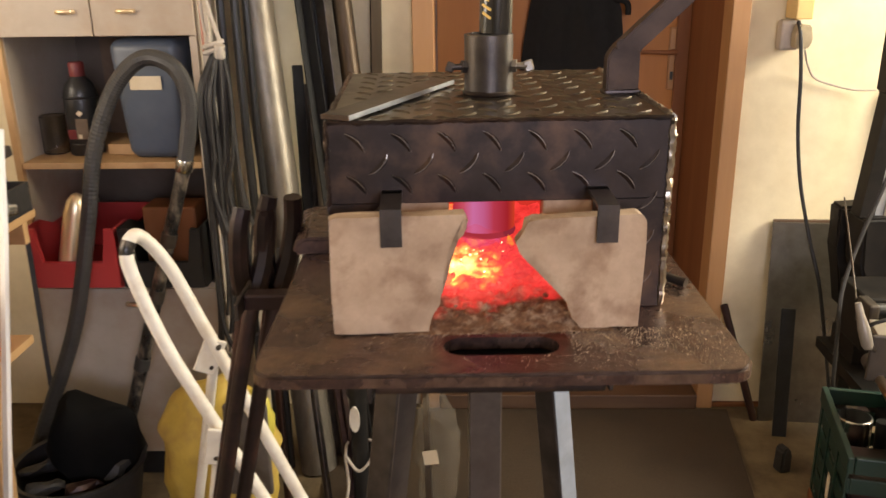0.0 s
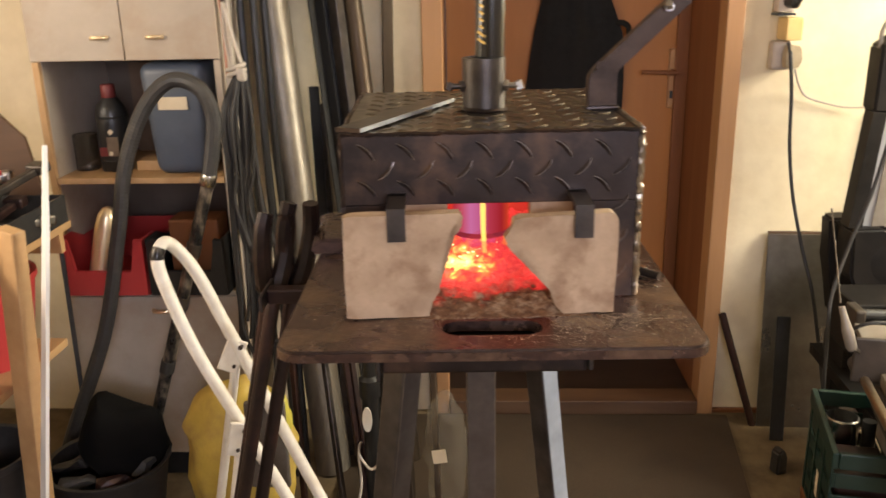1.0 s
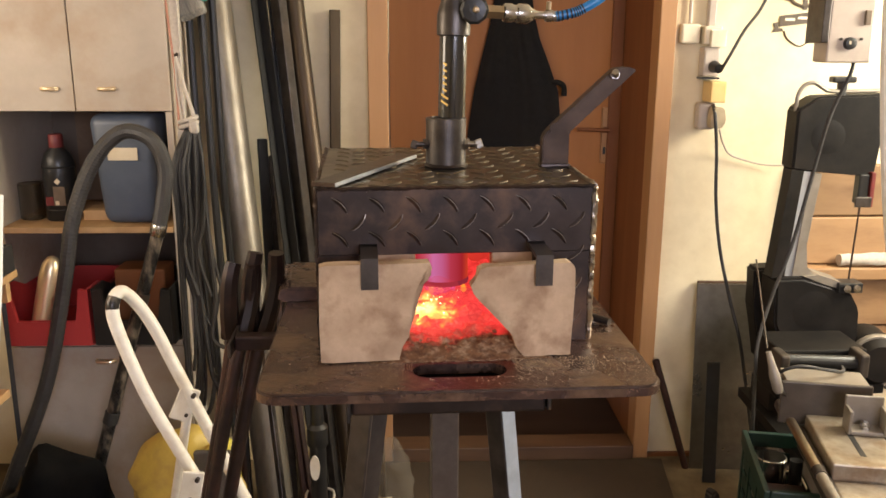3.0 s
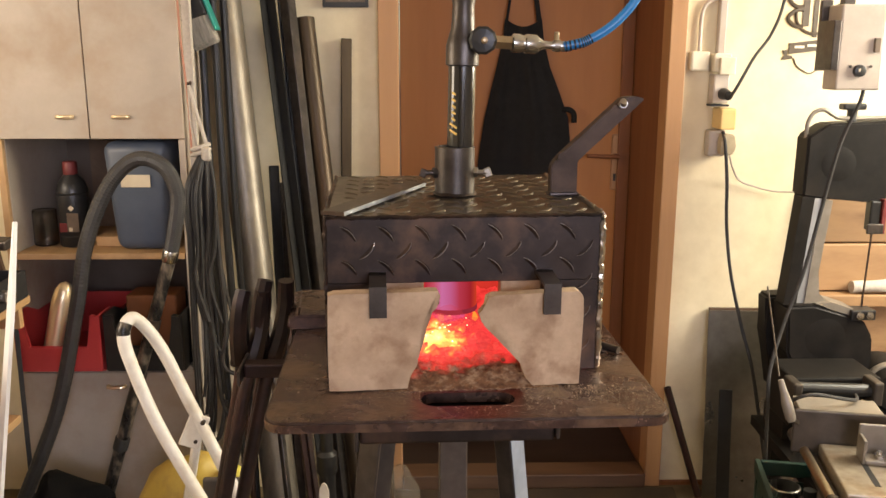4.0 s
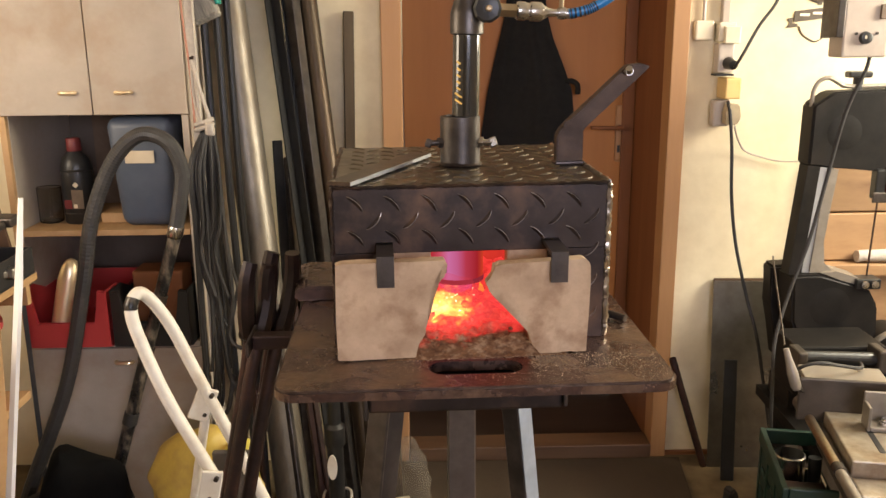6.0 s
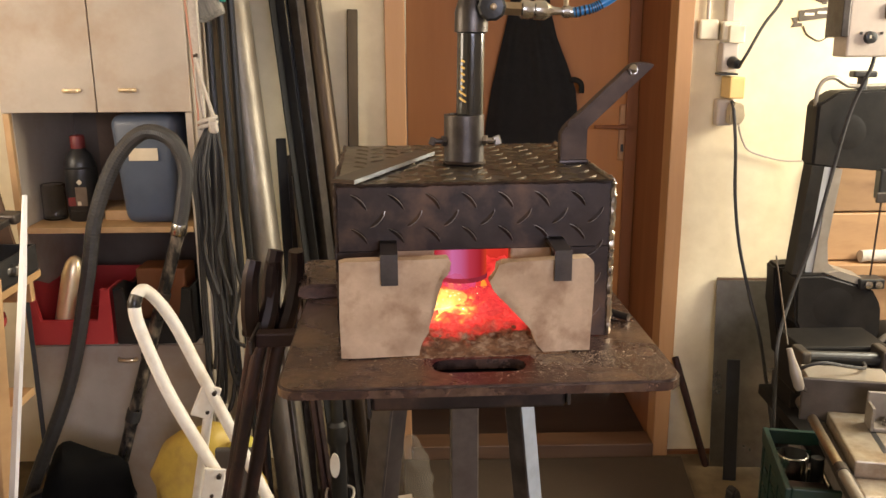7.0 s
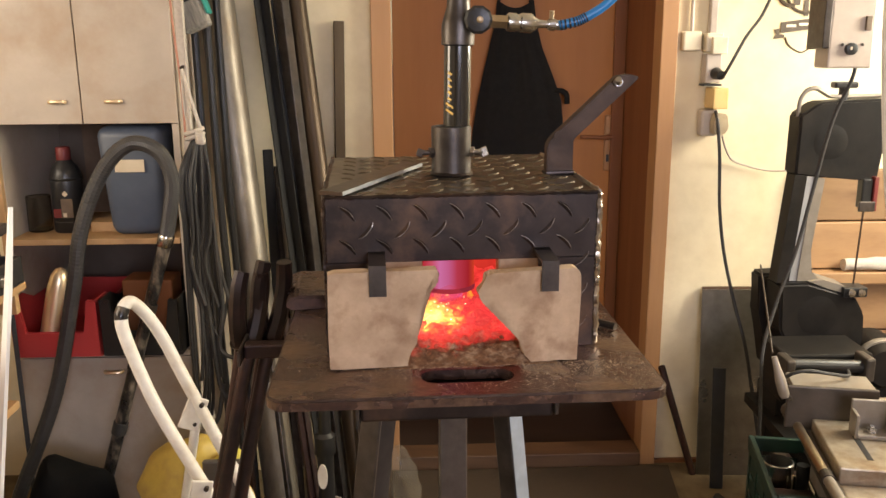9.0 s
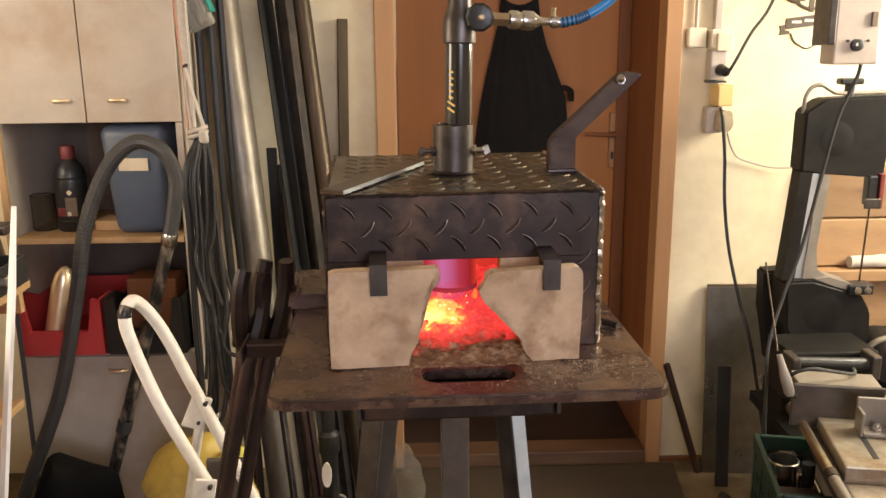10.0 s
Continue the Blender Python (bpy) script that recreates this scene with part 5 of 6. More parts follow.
def build_tongs(x, y, jaw, mat, label, lean, turn=0):
    t = thing("tongs", pose(x, y, 0.985, 0, lean, 0) @ pose(0, 0, 0, 0, 0, turn), label, "tongs", "tongs on the rail")
    for s, dy in ((-1, -0.010), (1, 0.010)):
        sx, sy = -0.070 * math.cos(radians(turn)), 0.070 * math.sin(radians(turn))
        bm = hose(B(), [(s * 0.010 + sx, dy + sy, -0.90), (s * 0.013 + sx * 0.42, dy + sy * 0.42, -0.4), (s * 0.010 + sx * 0.05, dy + sy * 0.05, -0.06), (0, dy, 0.0)], 0.0110, 10, 6)
        part("rein", bm, mat, t, smooth=True)
        bm = hose(B(), [(0, dy, 0.0), (-s * 0.013, dy, 0.04), (-s * 0.018, dy, 0.09), (-s * 0.012, dy, jaw)], lambda u: 0.015 - 0.003 * u, 8, 6)
        part("jaw", bm, mat, t, smooth=True)
    part("rivet", rod(B(), (0, -0.021, 0), (0, 0.021, 0), 0.013), mat, t)


build_tongs(-0.246, 1.455, 0.118, M_TONG, "rust-brown blacksmith tongs hanging on the table rail", 8, 70)
build_tongs(-0.216, 1.475, 0.128, M_TONG, "rust-brown blacksmith tongs with wide jaws on the rail", 8, 60)

# ---- on the door and the back wall ----


def build_apron():
    a = thing("apron", pose(0, 0, 0), "black leather work apron hanging on the door", "apron")
    bm = B()
    rows_ = [(1.585, 0.328, 0.461), (1.509, 0.321, 0.470), (1.416, 0.300, 0.494), (1.322, 0.278, 0.533), (1.229, 0.258, 0.568), (1.136, 0.244, 0.578), (1.019, 0.230, 0.578), (0.868, 0.228, 0.574), (0.693, 0.234, 0.566), (0.483, 0.240, 0.560)]
    n = 22
    lines = []
    for back in (0, 1):
        for z, x0, x1 in rows_:
            line = []
            for i in range(n + 1):
                u = i / n
                fold = 0.005 * math.sin(u * 13 + z * 2) * min(1, (1.6 - z) * 2) + 0.003 * math.sin(u * 27 + 1)
                dip = -0.028 * math.sin(math.pi * u) if z > 1.58 else 0
                line.append(bm.verts.new((x0 + (x1 - x0) * u, 3.350 + fold + 0.006 * back, z + dip)))
            lines.append(line)
    k = len(rows_)
    for b in (0, 1):
        for j in range(k - 1):
            for i in range(n):
                bm.faces.new((lines[b * k + j][i], lines[b * k + j][i + 1], lines[b * k + j + 1][i + 1], lines[b * k + j + 1][i]))
    for j in range(k - 1):
        for i in (0, n):
            bm.faces.new((lines[j][i], lines[j + 1][i], lines[k + j + 1][i], lines[k + j][i]))
    for j in (0, k - 1):
        for i in range(n):
            bm.faces.new((lines[j][i], lines[j][i + 1], lines[k + j][i + 1], lines[k + j][i]))
    part("body", bm, M_APRON, a, smooth=True)
    part("neck_strap", box(B(), -0.005, 0.005, -0.0015, 0.0015, 0, 0.36, 0.001, pose(0.334, 3.354, 1.573, 0, 8, 0)), M_APRON, a)
    part("neck_strap", box(B(), -0.009, 0.009, -0.0015, 0.0015, 0, 0.36, 0.001, pose(0.452, 3.354, 1.573, 0, -9, 0)), M_APRON, a)
    part("tie_string", hose(B(), [(0.545, 3.345, 1.262), (0.566, 3.338, 1.262), (0.584, 3.335, 1.248), (0.586, 3.335, 1.215)], 0.010, 8, 6), M_APRON, a, smooth=True)
    part("peg", rod(B(), (0.392, 3.379, 1.930), (0.392, 3.32, 1.940), 0.008), M_BRASS, a)


build_apron()


def build_picture():
    p = thing("wall_picture", pose(0, 0, 0), "small dark framed picture on the wall", "picture")
    part("frame", box(B(), -0.272, -0.133, 2.886, 2.8985, 1.597, 1.72, 0.002), M_BLACK, p)
    part("print", box(B(), -0.262, -0.143, 2.8835, 2.8855, 1.612, 1.71), M_INK, p, "dark print")
    for k in range(4):
        part("pale_shape", rod(B(), (-0.245 + 0.027 * k, 2.8833, 1.628), (-0.245 + 0.027 * k, 2.8815, 1.628), 0.010, n=12), M_CTL, p)


build_picture()


def build_sockets():
    s = thing("socket_row", pose(-0.002, 0, 0.010), "column of wall sockets and plugs under a metal conduit", "wall socket")
    part("conduit", box(B(), 0.945, 0.968, 2.873, 2.8985, 1.45, ZC - 0.012, 0.003), M_CTL, s, "grey conduit")
    part("back_box", box(B(), 0.930, 0.985, 2.853, 2.8985, 1.395, 1.452, 0.005), M_WHITEP, s, "pale wall socket")
    part("cover_flap", box(B(), 0.945, 0.993, 2.836, 2.852, 1.388, 1.440, 0.003, pose(0, 0, 0)), M_WHITEP, s)
    part("back_box", box(B(), 0.932, 0.982, 2.851, 2.8985, 1.300, 1.390, 0.005), M_CTL, s, "grey wall socket")
    pl = part("plug", rod(B(), (0.965, 2.851, 1.330), (0.968, 2.812, 1.325), 0.019, 0.014, 14), M_BLACK, s, "black round plug", smooth=True)
    part("strap", box(B(), 0.929, 0.985, 2.849, 2.8985, 1.291, 1.297, 0.001), M_BLACK, s)
    part("adapter", box(B(), 0.950, 0.998, 2.815, 2.8985, 1.222, 1.286, 0.004), M_OCHRE, s, "ochre yellow socket adapter")
    part("back_box", box(B(), 0.930, 0.985, 2.855, 2.8985, 1.135, 1.218, 0.008), M_CTL, s, "grey round-edged socket")
    bm = B()
    prism(bm, [(-0.020, -0.040), (0.012, -0.042), (0.026, -0.020), (0.018, 0.022), (-0.012, 0.026), (-0.022, 0.0)], -0.022, 0.022)
    bmesh.ops.bevel(bm, geom=bm.edges[:], offset=0.004, segments=2, affect="EDGES")
    bmesh.ops.transform(bm, matrix=pose(0.978, 2.832, 1.185), verts=bm.verts[:])
    part("plug", bm, M_SOCK, s, "yellowed angled plug")
    j = thing("junction_box", pose(-0.001, 0, 0.010), "square pale junction box with a thin pipe above", "junction box")
    part("cover", box(B(), 0.862, 0.920, 2.868, 2.8985, 1.398, 1.458, 0.006), M_WHITEP, j)
    part("pipe", hose(B(), [(0.892, 2.888, 1.455), (0.892, 2.888, 1.56), (0.905, 2.888, 1.60), (0.935, 2.888, 1.615), (0.943, 2.888, 1.616)], 0.006, 8, 6), M_CTL, j, smooth=True)


build_sockets()
build_loop_cable("power_cable", [(0.967, 2.81, 1.325), (0.985, 2.79, 1.37), (1.03, 2.80, 1.45), (1.085, 2.82, 1.52), (1.12, 2.83, 1.62), (1.15, 2.84, 1.85), (1.17, 2.85, 2.449)], 0.005, M_RUBBER, "black power cable rising from the socket")
build_loop_cable("power_cable", [(0.962, 2.83, 1.225), (0.965, 2.81, 1.19), (0.975, 2.80, 1.08), (0.982, 2.79, 0.93), (1.000, 2.77, 0.78), (1.035, 2.74, 0.62), (1.065, 2.71, 0.50), (1.09, 2.69, 0.36), (1.12, 2.65, 0.15), (1.14, 2.6, 0.006)], 0.0055, M_RUBBER, "black power cable hanging down the wall")
build_loop_cable("thin_cable", [(0.985, 2.82, 1.150), (1.01, 2.85, 1.105), (1.045, 2.88, 1.065), (1.095, 2.885, 1.045), (1.16, 2.88, 1.03), (1.22, 2.87, 1.03)], 0.003, M_CTL, "thin grey cable along the wall")


def build_sign():
    """The wall sign: a monogram with an anchor over a ribbon, drawn as plain shapes."""
    s = thing("wall_sign", pose(0.022, 2.9038, -0.004), "faded dark emblem and ribbon on the cream wall", "sign")

    def ink(bm, lab=""):
        part("emblem_piece", bm, M_EMBLEM, s, lab)
    ink(prism(B(), [(1.153, 1.464), (1.290, 1.480), (1.290, 1.513), (1.153, 1.497)], -0.0065, -0.0045), "dark ribbon")
    ink(prism(B(), [(1.130, 1.446), (1.165, 1.450), (1.165, 1.459), (1.149, 1.461), (1.149, 1.478), (1.132, 1.475), (1.140, 1.460)], -0.0065, -0.0045))
    for k in range(3):
        part("lettering_bar", box(B(), 1.170 + 0.040 * k, 1.200 + 0.040 * k, -0.0078, -0.0068, -0.004, 0.004, 0, pose(0, 0, 1.486 + 0.0046 * k, 0, 0, 0)), M_POSTER, s)
    # shield outline
    ink(hose(B(), [(1.170, -0.005, 1.452), (1.180, -0.005, 1.430), (1.200, -0.005, 1.415), (1.225, -0.005, 1.405), (1.250, -0.005, 1.418), (1.270, -0.005, 1.436), (1.280, -0.005, 1.455)], 0.0022, 6, 5))
    # anchor and the two round letter shapes
    ink(box(B(), 1.222, 1.236, -0.0065, -0.0045, 1.515, 1.72))
    ink(hose(B(), [(1.166, -0.0045, 1.592), (1.172, -0.0045, 1.560), (1.195, -0.0045, 1.535), (1.229, -0.0045, 1.525), (1.262, -0.0045, 1.538), (1.285, -0.0045, 1.565)], 0.005, 6, 6))
    for x, sgn in ((1.198, -1), (1.262, 1)):
        ink(box(B(), x - 0.010, x + 0.010, -0.0065, -0.0045, 1.548, 1.72))
        for z, r in ((1.573, 0.030), (1.63, 0.028)):
            ink(hose(B(), [(x + sgn * 0.008, -0.0045, z - r * 0.85), (x + sgn * 0.035, -0.0045, z - r * 0.75), (x + sgn * 0.055, -0.0045, z), (x + sgn * 0.035, -0.0045, z + r * 0.75), (x + sgn * 0.008, -0.0045, z + r * 0.85)], 0.0062, 6, 6))


build_sign()

# planks of the bench back against the wall
bk = thing("bench_back", pose(0, 0, 0), "weathered brown planks of a bench back on the wall", "bench")
for k, (z0, z1, x0) in enumerate(((0.30, 0.485, 1.29), (0.49, 0.655, 1.27), (0.66, 0.70, 1.25), (0.705, 0.86, 1.28), (0.865, 1.03, 1.27))):
    part("plank", box(B(), x0, XR - 0.002, 2.862 - 0.006 * (k % 2) - (0.05 if k == 2 else 0), 2.8985, z0, z1, 0.004), M_PLANK, bk)
part("post", box(B(), 1.45, 1.52, 2.80, 2.855, 0, 0.30, 0.003), M_PLANK, bk)
part("post", box(B(), 2.1, 2.17, 2.80, 2.855, 0, 0.30, 0.003), M_PLANK, bk)
single("cloth_roll", wobble(hose(B(), [(1.42, 2.835, 0.722), (1.55, 2.83, 0.725), (1.75, 2.83, 0.722)], 0.020, 10, 8), 0.006, 25), M_CORD, "pale rolled cloth lying on the bench ledge", "cloth roll", smooth=True)

# ---- right: stock on the floor, crate, band saw ----
single("steel_sheet", box(B(), 0, 0.30, -0.003, 0.003, 0, 0.640, 0.001), M_SHEET, "grey steel sheet leaning on the wall", "steel sheet", m=pose(0.968, 2.795, 0.0, -7.0, 0, -4))
single("sheet_frame", box(B(), 0, 0.32, -0.006, 0.006, 0, 0.644, 0.002), M_THRESH, "brown board leaning behind the steel sheet", "board", m=pose(0.975, 2.815, 0.0, -6.5, 0, -3))
# panel over the dark stretch between the sheet and the saw
single("dark_panel", box(B(), 0, 0.16, -0.006, 0.006, 0, 0.70, 0.002), M_SILL, "dark brown panel filling the dark gap beside the steel sheet", "board", m=pose(1.225, 2.78, 0.0, -7.0, 0, -3))
leaner("flat_bar_upright", (1.003, 2.70, 0.0), (1.014, 2.775, 0.395), "bar", (0.042, 0.008), M_BLACK, "dark flat bar standing against the steel sheet", "steel bar")
leaner("iron_rod", (0.957, 2.80, 0.0), (0.846, 2.855, 0.372), "tube", 0.012, M_RUST, "rusty iron rod leaning by the door frame", "steel bar")
bm = prism(B(), [(-0.018, 0), (0.02, 0), (0.018, 0.06), (0.0, 0.085), (-0.015, 0.07)], 0, 0.04)
bmesh.ops.bevel(bm, geom=bm.edges[:], offset=0.006, segments=2, affect="EDGES")
single("iron_block", bm, M_RUBBER, "small dark iron block on the floor", "iron block", m=pose(0.955, 2.50, 0.0, 0, 0, 20))


def build_crate():
    c = thing("plastic_crate", pose(0.955, 2.085, 0.125, 0, 0, -12), "dark green slatted plastic crate with scrap", "crate")
    w, d, h = 0.074, 0.155, 0.285
    part("bottom", box(B(), -w, w, -d, d, 0, 0.008, 0.002), M_GREEN, c)
    for s in (-1, 1):
        for z in (0.03, 0.085, 0.14, 0.195):
            part("slat", box(B(), s * w, s * (w - 0.006), -d, d, z, z + 0.036, 0.001), M_GREEN, c)
            part("slat", box(B(), -w + 0.0065, w - 0.0065, s * d, s * (d - 0.006), z, z + 0.036, 0.001), M_GREEN, c)
        part("rim", box(B(), s * (w + 0.006), s * (w - 0.008), -d - 0.006, d + 0.006, 0.245, h, 0.003), M_GREEN, c)
        part("rim", box(B(), -w + 0.009, w - 0.009, s * (d + 0.006), s * (d - 0.008), 0.245, h, 0.003), M_GREEN, c)
        for y in (-d + 0.011, -0.05, 0.05, d - 0.011):
            part("rib", box(B(), s * (w + 0.003), s * (w - 0.0005), y - 0.008, y + 0.008, 0.0085, 0.244), M_GREEN, c)
    part("label", box(B(), -w - 0.0052, -w - 0.0034, -0.035, -0.012, 0.09, 0.155), M_LABEL, c, "pale sticker")
    st = thing("low_stool", pose(0.955, 2.085, 0, 0, 0, -12), "low dark wooden block under the crate", "stool")
    part("top", box(B(), -0.078, 0.078, -0.16, 0.16, 0.10, 0.1245, 0.003), M_JAMBD, st)
    for x in (-0.062, 0.062):
        for y in (-0.145, 0.145):
            part("leg", box(B(), x - 0.014, x + 0.014, y - 0.014, y + 0.014, 0, 0.0995), M_JAMBD, st)
    M = pose(0.955, 2.085, 0.1335, 0, 0, -12)
    single("tin_can", lathe(B(), [(0.04, 0), (0.04, 0.24), (0.036, 0.242), (0.036, 0.01)], M @ pose(-0.015, 0.09, 0), 20), M_BRIGHT, "bright open tin can in the crate", "can", smooth=True)
    single("scrap_block", box(B(), -0.062, 0.062, -0.12, 0.03, 0, 0.20, 0.01, M), M_RUST, "reddish-brown scrap block in the crate", "scrap")
    single("scrap_tube", rod(B(), M @ Vector((0.045, 0.05, 0.02)), M @ Vector((0.040, 0.06, 0.25)), 0.016), M_BLACK, "black tube end standing in the crate", "tube", smooth=True)


build_crate()


def build_saw():
    s = thing("band_saw", pose(0, 0, 0), "black and grey metal-cutting band saw with its bow raised", "band saw")
    y0, y1 = 2.58, 2.66
    bm = prism(B(), [(1.088, 1.06), (1.089, 1.232), (1.143, 1.268), (1.337, 1.276), (1.354, 1.262), (1.330, 1.040), (1.265, 1.045)], y0, y1)
    bmesh.ops.bevel(bm, geom=bm.edges[:], offset=0.006, segments=3, affect="EDGES")
    top = part("upper_wheel_cover", bm, M_SAWBLK, s, "black wheel cover")
    part("cover_boss", lathe(B(), [(0.050, 0), (0.040, 0.0015), (0.02, 0.0022)], pose(1.182, y0, 1.155, 90, 0, 0), 28), M_SAWBLK, top, smooth=True)
    loop = [(1.094, 2.61, 1.225), (1.096, 2.61, 1.270), (1.112, 2.61, 1.298), (1.140, 2.61, 1.305), (1.168, 2.61, 1.290), (1.20, 2.61, 1.281), (1.35, 2.61, 1.284)]
    part("carry_loop", hose(B(), loop, 0.0062, 8, 6), M_SAWGREY, s, "grey carrying loop", smooth=True)
    kn = part("tension_knob", box(B(), 1.190, 1.258, 2.60, 2.635, 1.305, 1.323, 0.005), M_BLACK, s, "black tension knob")
    part("knob_stem", rod(B(), (1.224, 2.617, 1.26), (1.224, 2.617, 1.306), 0.014), M_BLACK, kn)
    # back column: black channel, bright strip and pale casting edge
    part("channel", prism(B(), [(1.086, 1.062), (1.122, 1.060), (1.104, 0.74), (1.066, 0.74)], y0 - 0.006, y0 + 0.05), M_SAWBLK, s, "black column channel")
    part("bright_strip", prism(B(), [(1.1225, 1.058), (1.144, 1.056), (1.128, 0.745), (1.1045, 0.745)], y0, y0 + 0.04), M_STRIP, s, "bright steel strip")
    part("casting", prism(B(), [(1.1445, 1.056), (1.176, 1.052), (1.160, 0.84), (1.170, 0.775), (1.200, 0.748), (1.1285, 0.745)], y0 - 0.004, y0 + 0.05), M_SAWGREY, s, "pale casting edge")
    bm = prism(B(), [(1.075, 0.742), (1.160, 0.744), (1.305, 0.700), (1.338, 0.645), (1.345, 0.530), (1.325, 0.510), (1.120, 0.532), (1.085, 0.60)], y0 - 0.03, y1)
    bmesh.ops.bevel(bm, geom=bm.edges[:], offset=0.008, segments=3, affect="EDGES")
    low = part("lower_wheel_cover", bm, M_SAWBLK, s, "black lower wheel cover")
    part("cover_boss", lathe(B(), [(0.060, 0), (0.048, 0.0015), (0.03, 0.0022)], pose(1.195, y0 - 0.03, 0.645, 90, 0, 0), 28), M_SAWBLK, low, smooth=True)
    part("cover_top", prism(B(), [(1.165, 0.7465), (1.208, 0.752), (1.285, 0.727), (1.305, 0.694)], y0 - 0.02, y1 - 0.01), M_SAWGREY, low, "pale top of the lower cover")
    part("blade", box(B(), 1.3095, 1.3115, 2.586, 2.594, 0.70, 1.05), M_RUST, s, "thin steel saw blade")
    g1 = part("guide_arm", box(B(), 1.282, 1.312, 2.565, 2.60, 0.962, 1.050, 0.005), M_BLACK, s, "black blade guide")
    part("guide_shoe", box(B(), 1.272, 1.320, 2.556, 2.564, 0.955, 0.985, 0.003), M_STEEL, g1)
    part("red_guard", box(B(), 1.3135, 1.326, 2.56, 2.60, 0.955, 1.055, 0.002), M_REDD, g1, "red blade guard")
    g2 = part("guide_block", box(B(), 1.280, 1.352, 2.545, 2.60, 0.700, 0.730, 0.003), M_BLACK, s, "black guide block")
    for x in (1.301, 1.330):
        part("roller", lathe(B(), [(0.004, 0), (0.011, 0.001), (0.011, 0.009), (0.004, 0.010)], pose(x, 2.544, 0.716, 90, 0, 0), 20), M_BRIGHT, g2, "bright guide roller")
    # added black slab paints the shadow beside and behind the column
    bm = prism(B(), [(1.058, 0.742), (1.16, 0.748), (1.16, 0.44), (1.100, 0.44), (1.066, 0.62)], 2.665, 2.735)
    bmesh.ops.bevel(bm, geom=bm.edges[:], offset=0.008, segments=2, affect="EDGES")
    part("shadow_slab", bm, M_SAWBLK, s, "black slab added for the shadow behind the column")
    # hinge, plate and bed
    part("hinge_bar", rod(B(), (1.05, 2.34, 0.575), (1.27, 2.34, 0.565), 0.018), M_BLACK, s)
    for x in (1.035, 1.255):
        part("hinge_ear", box(B(), x - 0.013, x + 0.013, 2.31, 2.384, 0.53, 0.598, 0.006), M_VICE, s)
    part("hinge_block", box(B(), 1.05, 1.30, 2.385, 2.549, 0.44, 0.585, 0.006), M_SAWBLK, s)
    rotm = pose(0.952, 2.115, 0, 0, 0, -12)
    part("rear_table", box(B(), 0.004, 0.20, 0.0065, 0.115, 0.585, 0.602, 0.003, rotm), M_SAWGREY, s, "grey rear table")
    part("fixed_jaw", box(B(), -0.015, 0.198, -0.006, 0.006, 0.500, 0.612, 0.004, rotm), M_VICE, s, "grey vice plate")
    bed = part("bed", box(B(), 0.048, 0.200, -0.262, -0.0065, 0.470, 0.530, 0.004, rotm), M_BED, s, "machined worn iron bed")
    part("bed_slot", box(B(), 0.118, 0.131, -0.215, -0.095, 0.5285, 0.5308, 0, rotm), M_BLACK, bed)
    part("bed_rail", box(B(), 0.036, 0.0475, -0.320, -0.0065, 0.440, 0.500, 0.003, rotm), M_VICE, s, "brown slide rail beside the bed")
    part("bed_front", box(B(), 0.048, 0.215, -0.345, -0.2625, 0.424, 0.492, 0.006, rotm), M_BED, s, "worn iron front step")
    part("bed_base", box(B(), 0.052, 0.225, -0.350, -0.02, 0.375, 0.4235, 0.004, rotm), M_SAWGREY, s)
    j = part("movable_jaw", box(B(), 0.118, 0.204, -0.066, -0.058, 0.531, 0.612, 0.003, rotm), M_SAWGREY, s, "grey movable jaw")
    part("jaw_web", box(B(), 0.118, 0.125, -0.112, -0.0665, 0.531, 0.590, 0.002, rotm), M_SAWGREY, j)
    part("jaw_web", box(B(), 0.197, 0.204, -0.112, -0.0665, 0.531, 0.590, 0.002, rotm), M_SAWGREY, j)
    part("jaw_foot", box(B(), 0.1255, 0.1965, -0.112, -0.0665, 0.531, 0.541, 0.002, rotm), M_SAWGREY, j)
    part("jaw_bolt", lathe(B(), [(0.012, 0), (0.012, 0.008), (0.007, 0.009), (0.007, 0.016)], rotm @ pose(0.16, -0.09, 0.5415), 6), M_BRIGHT, j)
    part("screw_rod", rod(B(), (0.983, 2.19, 0.506), (0.919, 1.85, 0.506), 0.0115), M_BRASS, s, "brass-coloured vice screw", smooth=True)
    part("screw_handle", rod(B(), (0.919, 1.85, 0.506), (0.890, 1.69, 0.506), 0.0125), M_SAWGREY, s, "dull grey end of the vice screw", smooth=True)
    part("rod_collar", rod(B(), (0.986, 2.205, 0.506), (0.978, 2.165, 0.506), 0.019), M_STEEL, s)
    part("rod_joint", rod(B(), (0.922, 1.865, 0.506), (0.916, 1.835, 0.506), 0.0150), M_STEEL, s)
    bm = lathe(B(), [(0.008, 0), (0.0130, 0.010), (0.0135, 0.045), (0.009, 0.075), (0.007, 0.105)], along((0.926, 2.10, 0.585), (0.898, 2.135, 0.70)), 16)
    part("grip", bm, M_SAWGREY, s, "pale rounded grip", smooth=True)
    part("grip_arm", bar(B(), (0.925, 2.105, 0.595), (0.965, 2.125, 0.56), 0.014, 0.010), M_STEEL, s)
    part("spring_rod", rod(B(), (0.900, 2.135, 0.69), (0.985, 2.45, 0.83), 0.0022), M_STEEL, s)
    mo = part("motor", lathe(B(), [(0.05, 0), (0.070, 0.015), (0.076, 0.03), (0.076, 0.15), (0.055, 0.18)], along((1.42, 2.66, 0.50), (1.40, 2.48, 0.50)), 28), M_SAWBLK, s, "round black motor", smooth=True)
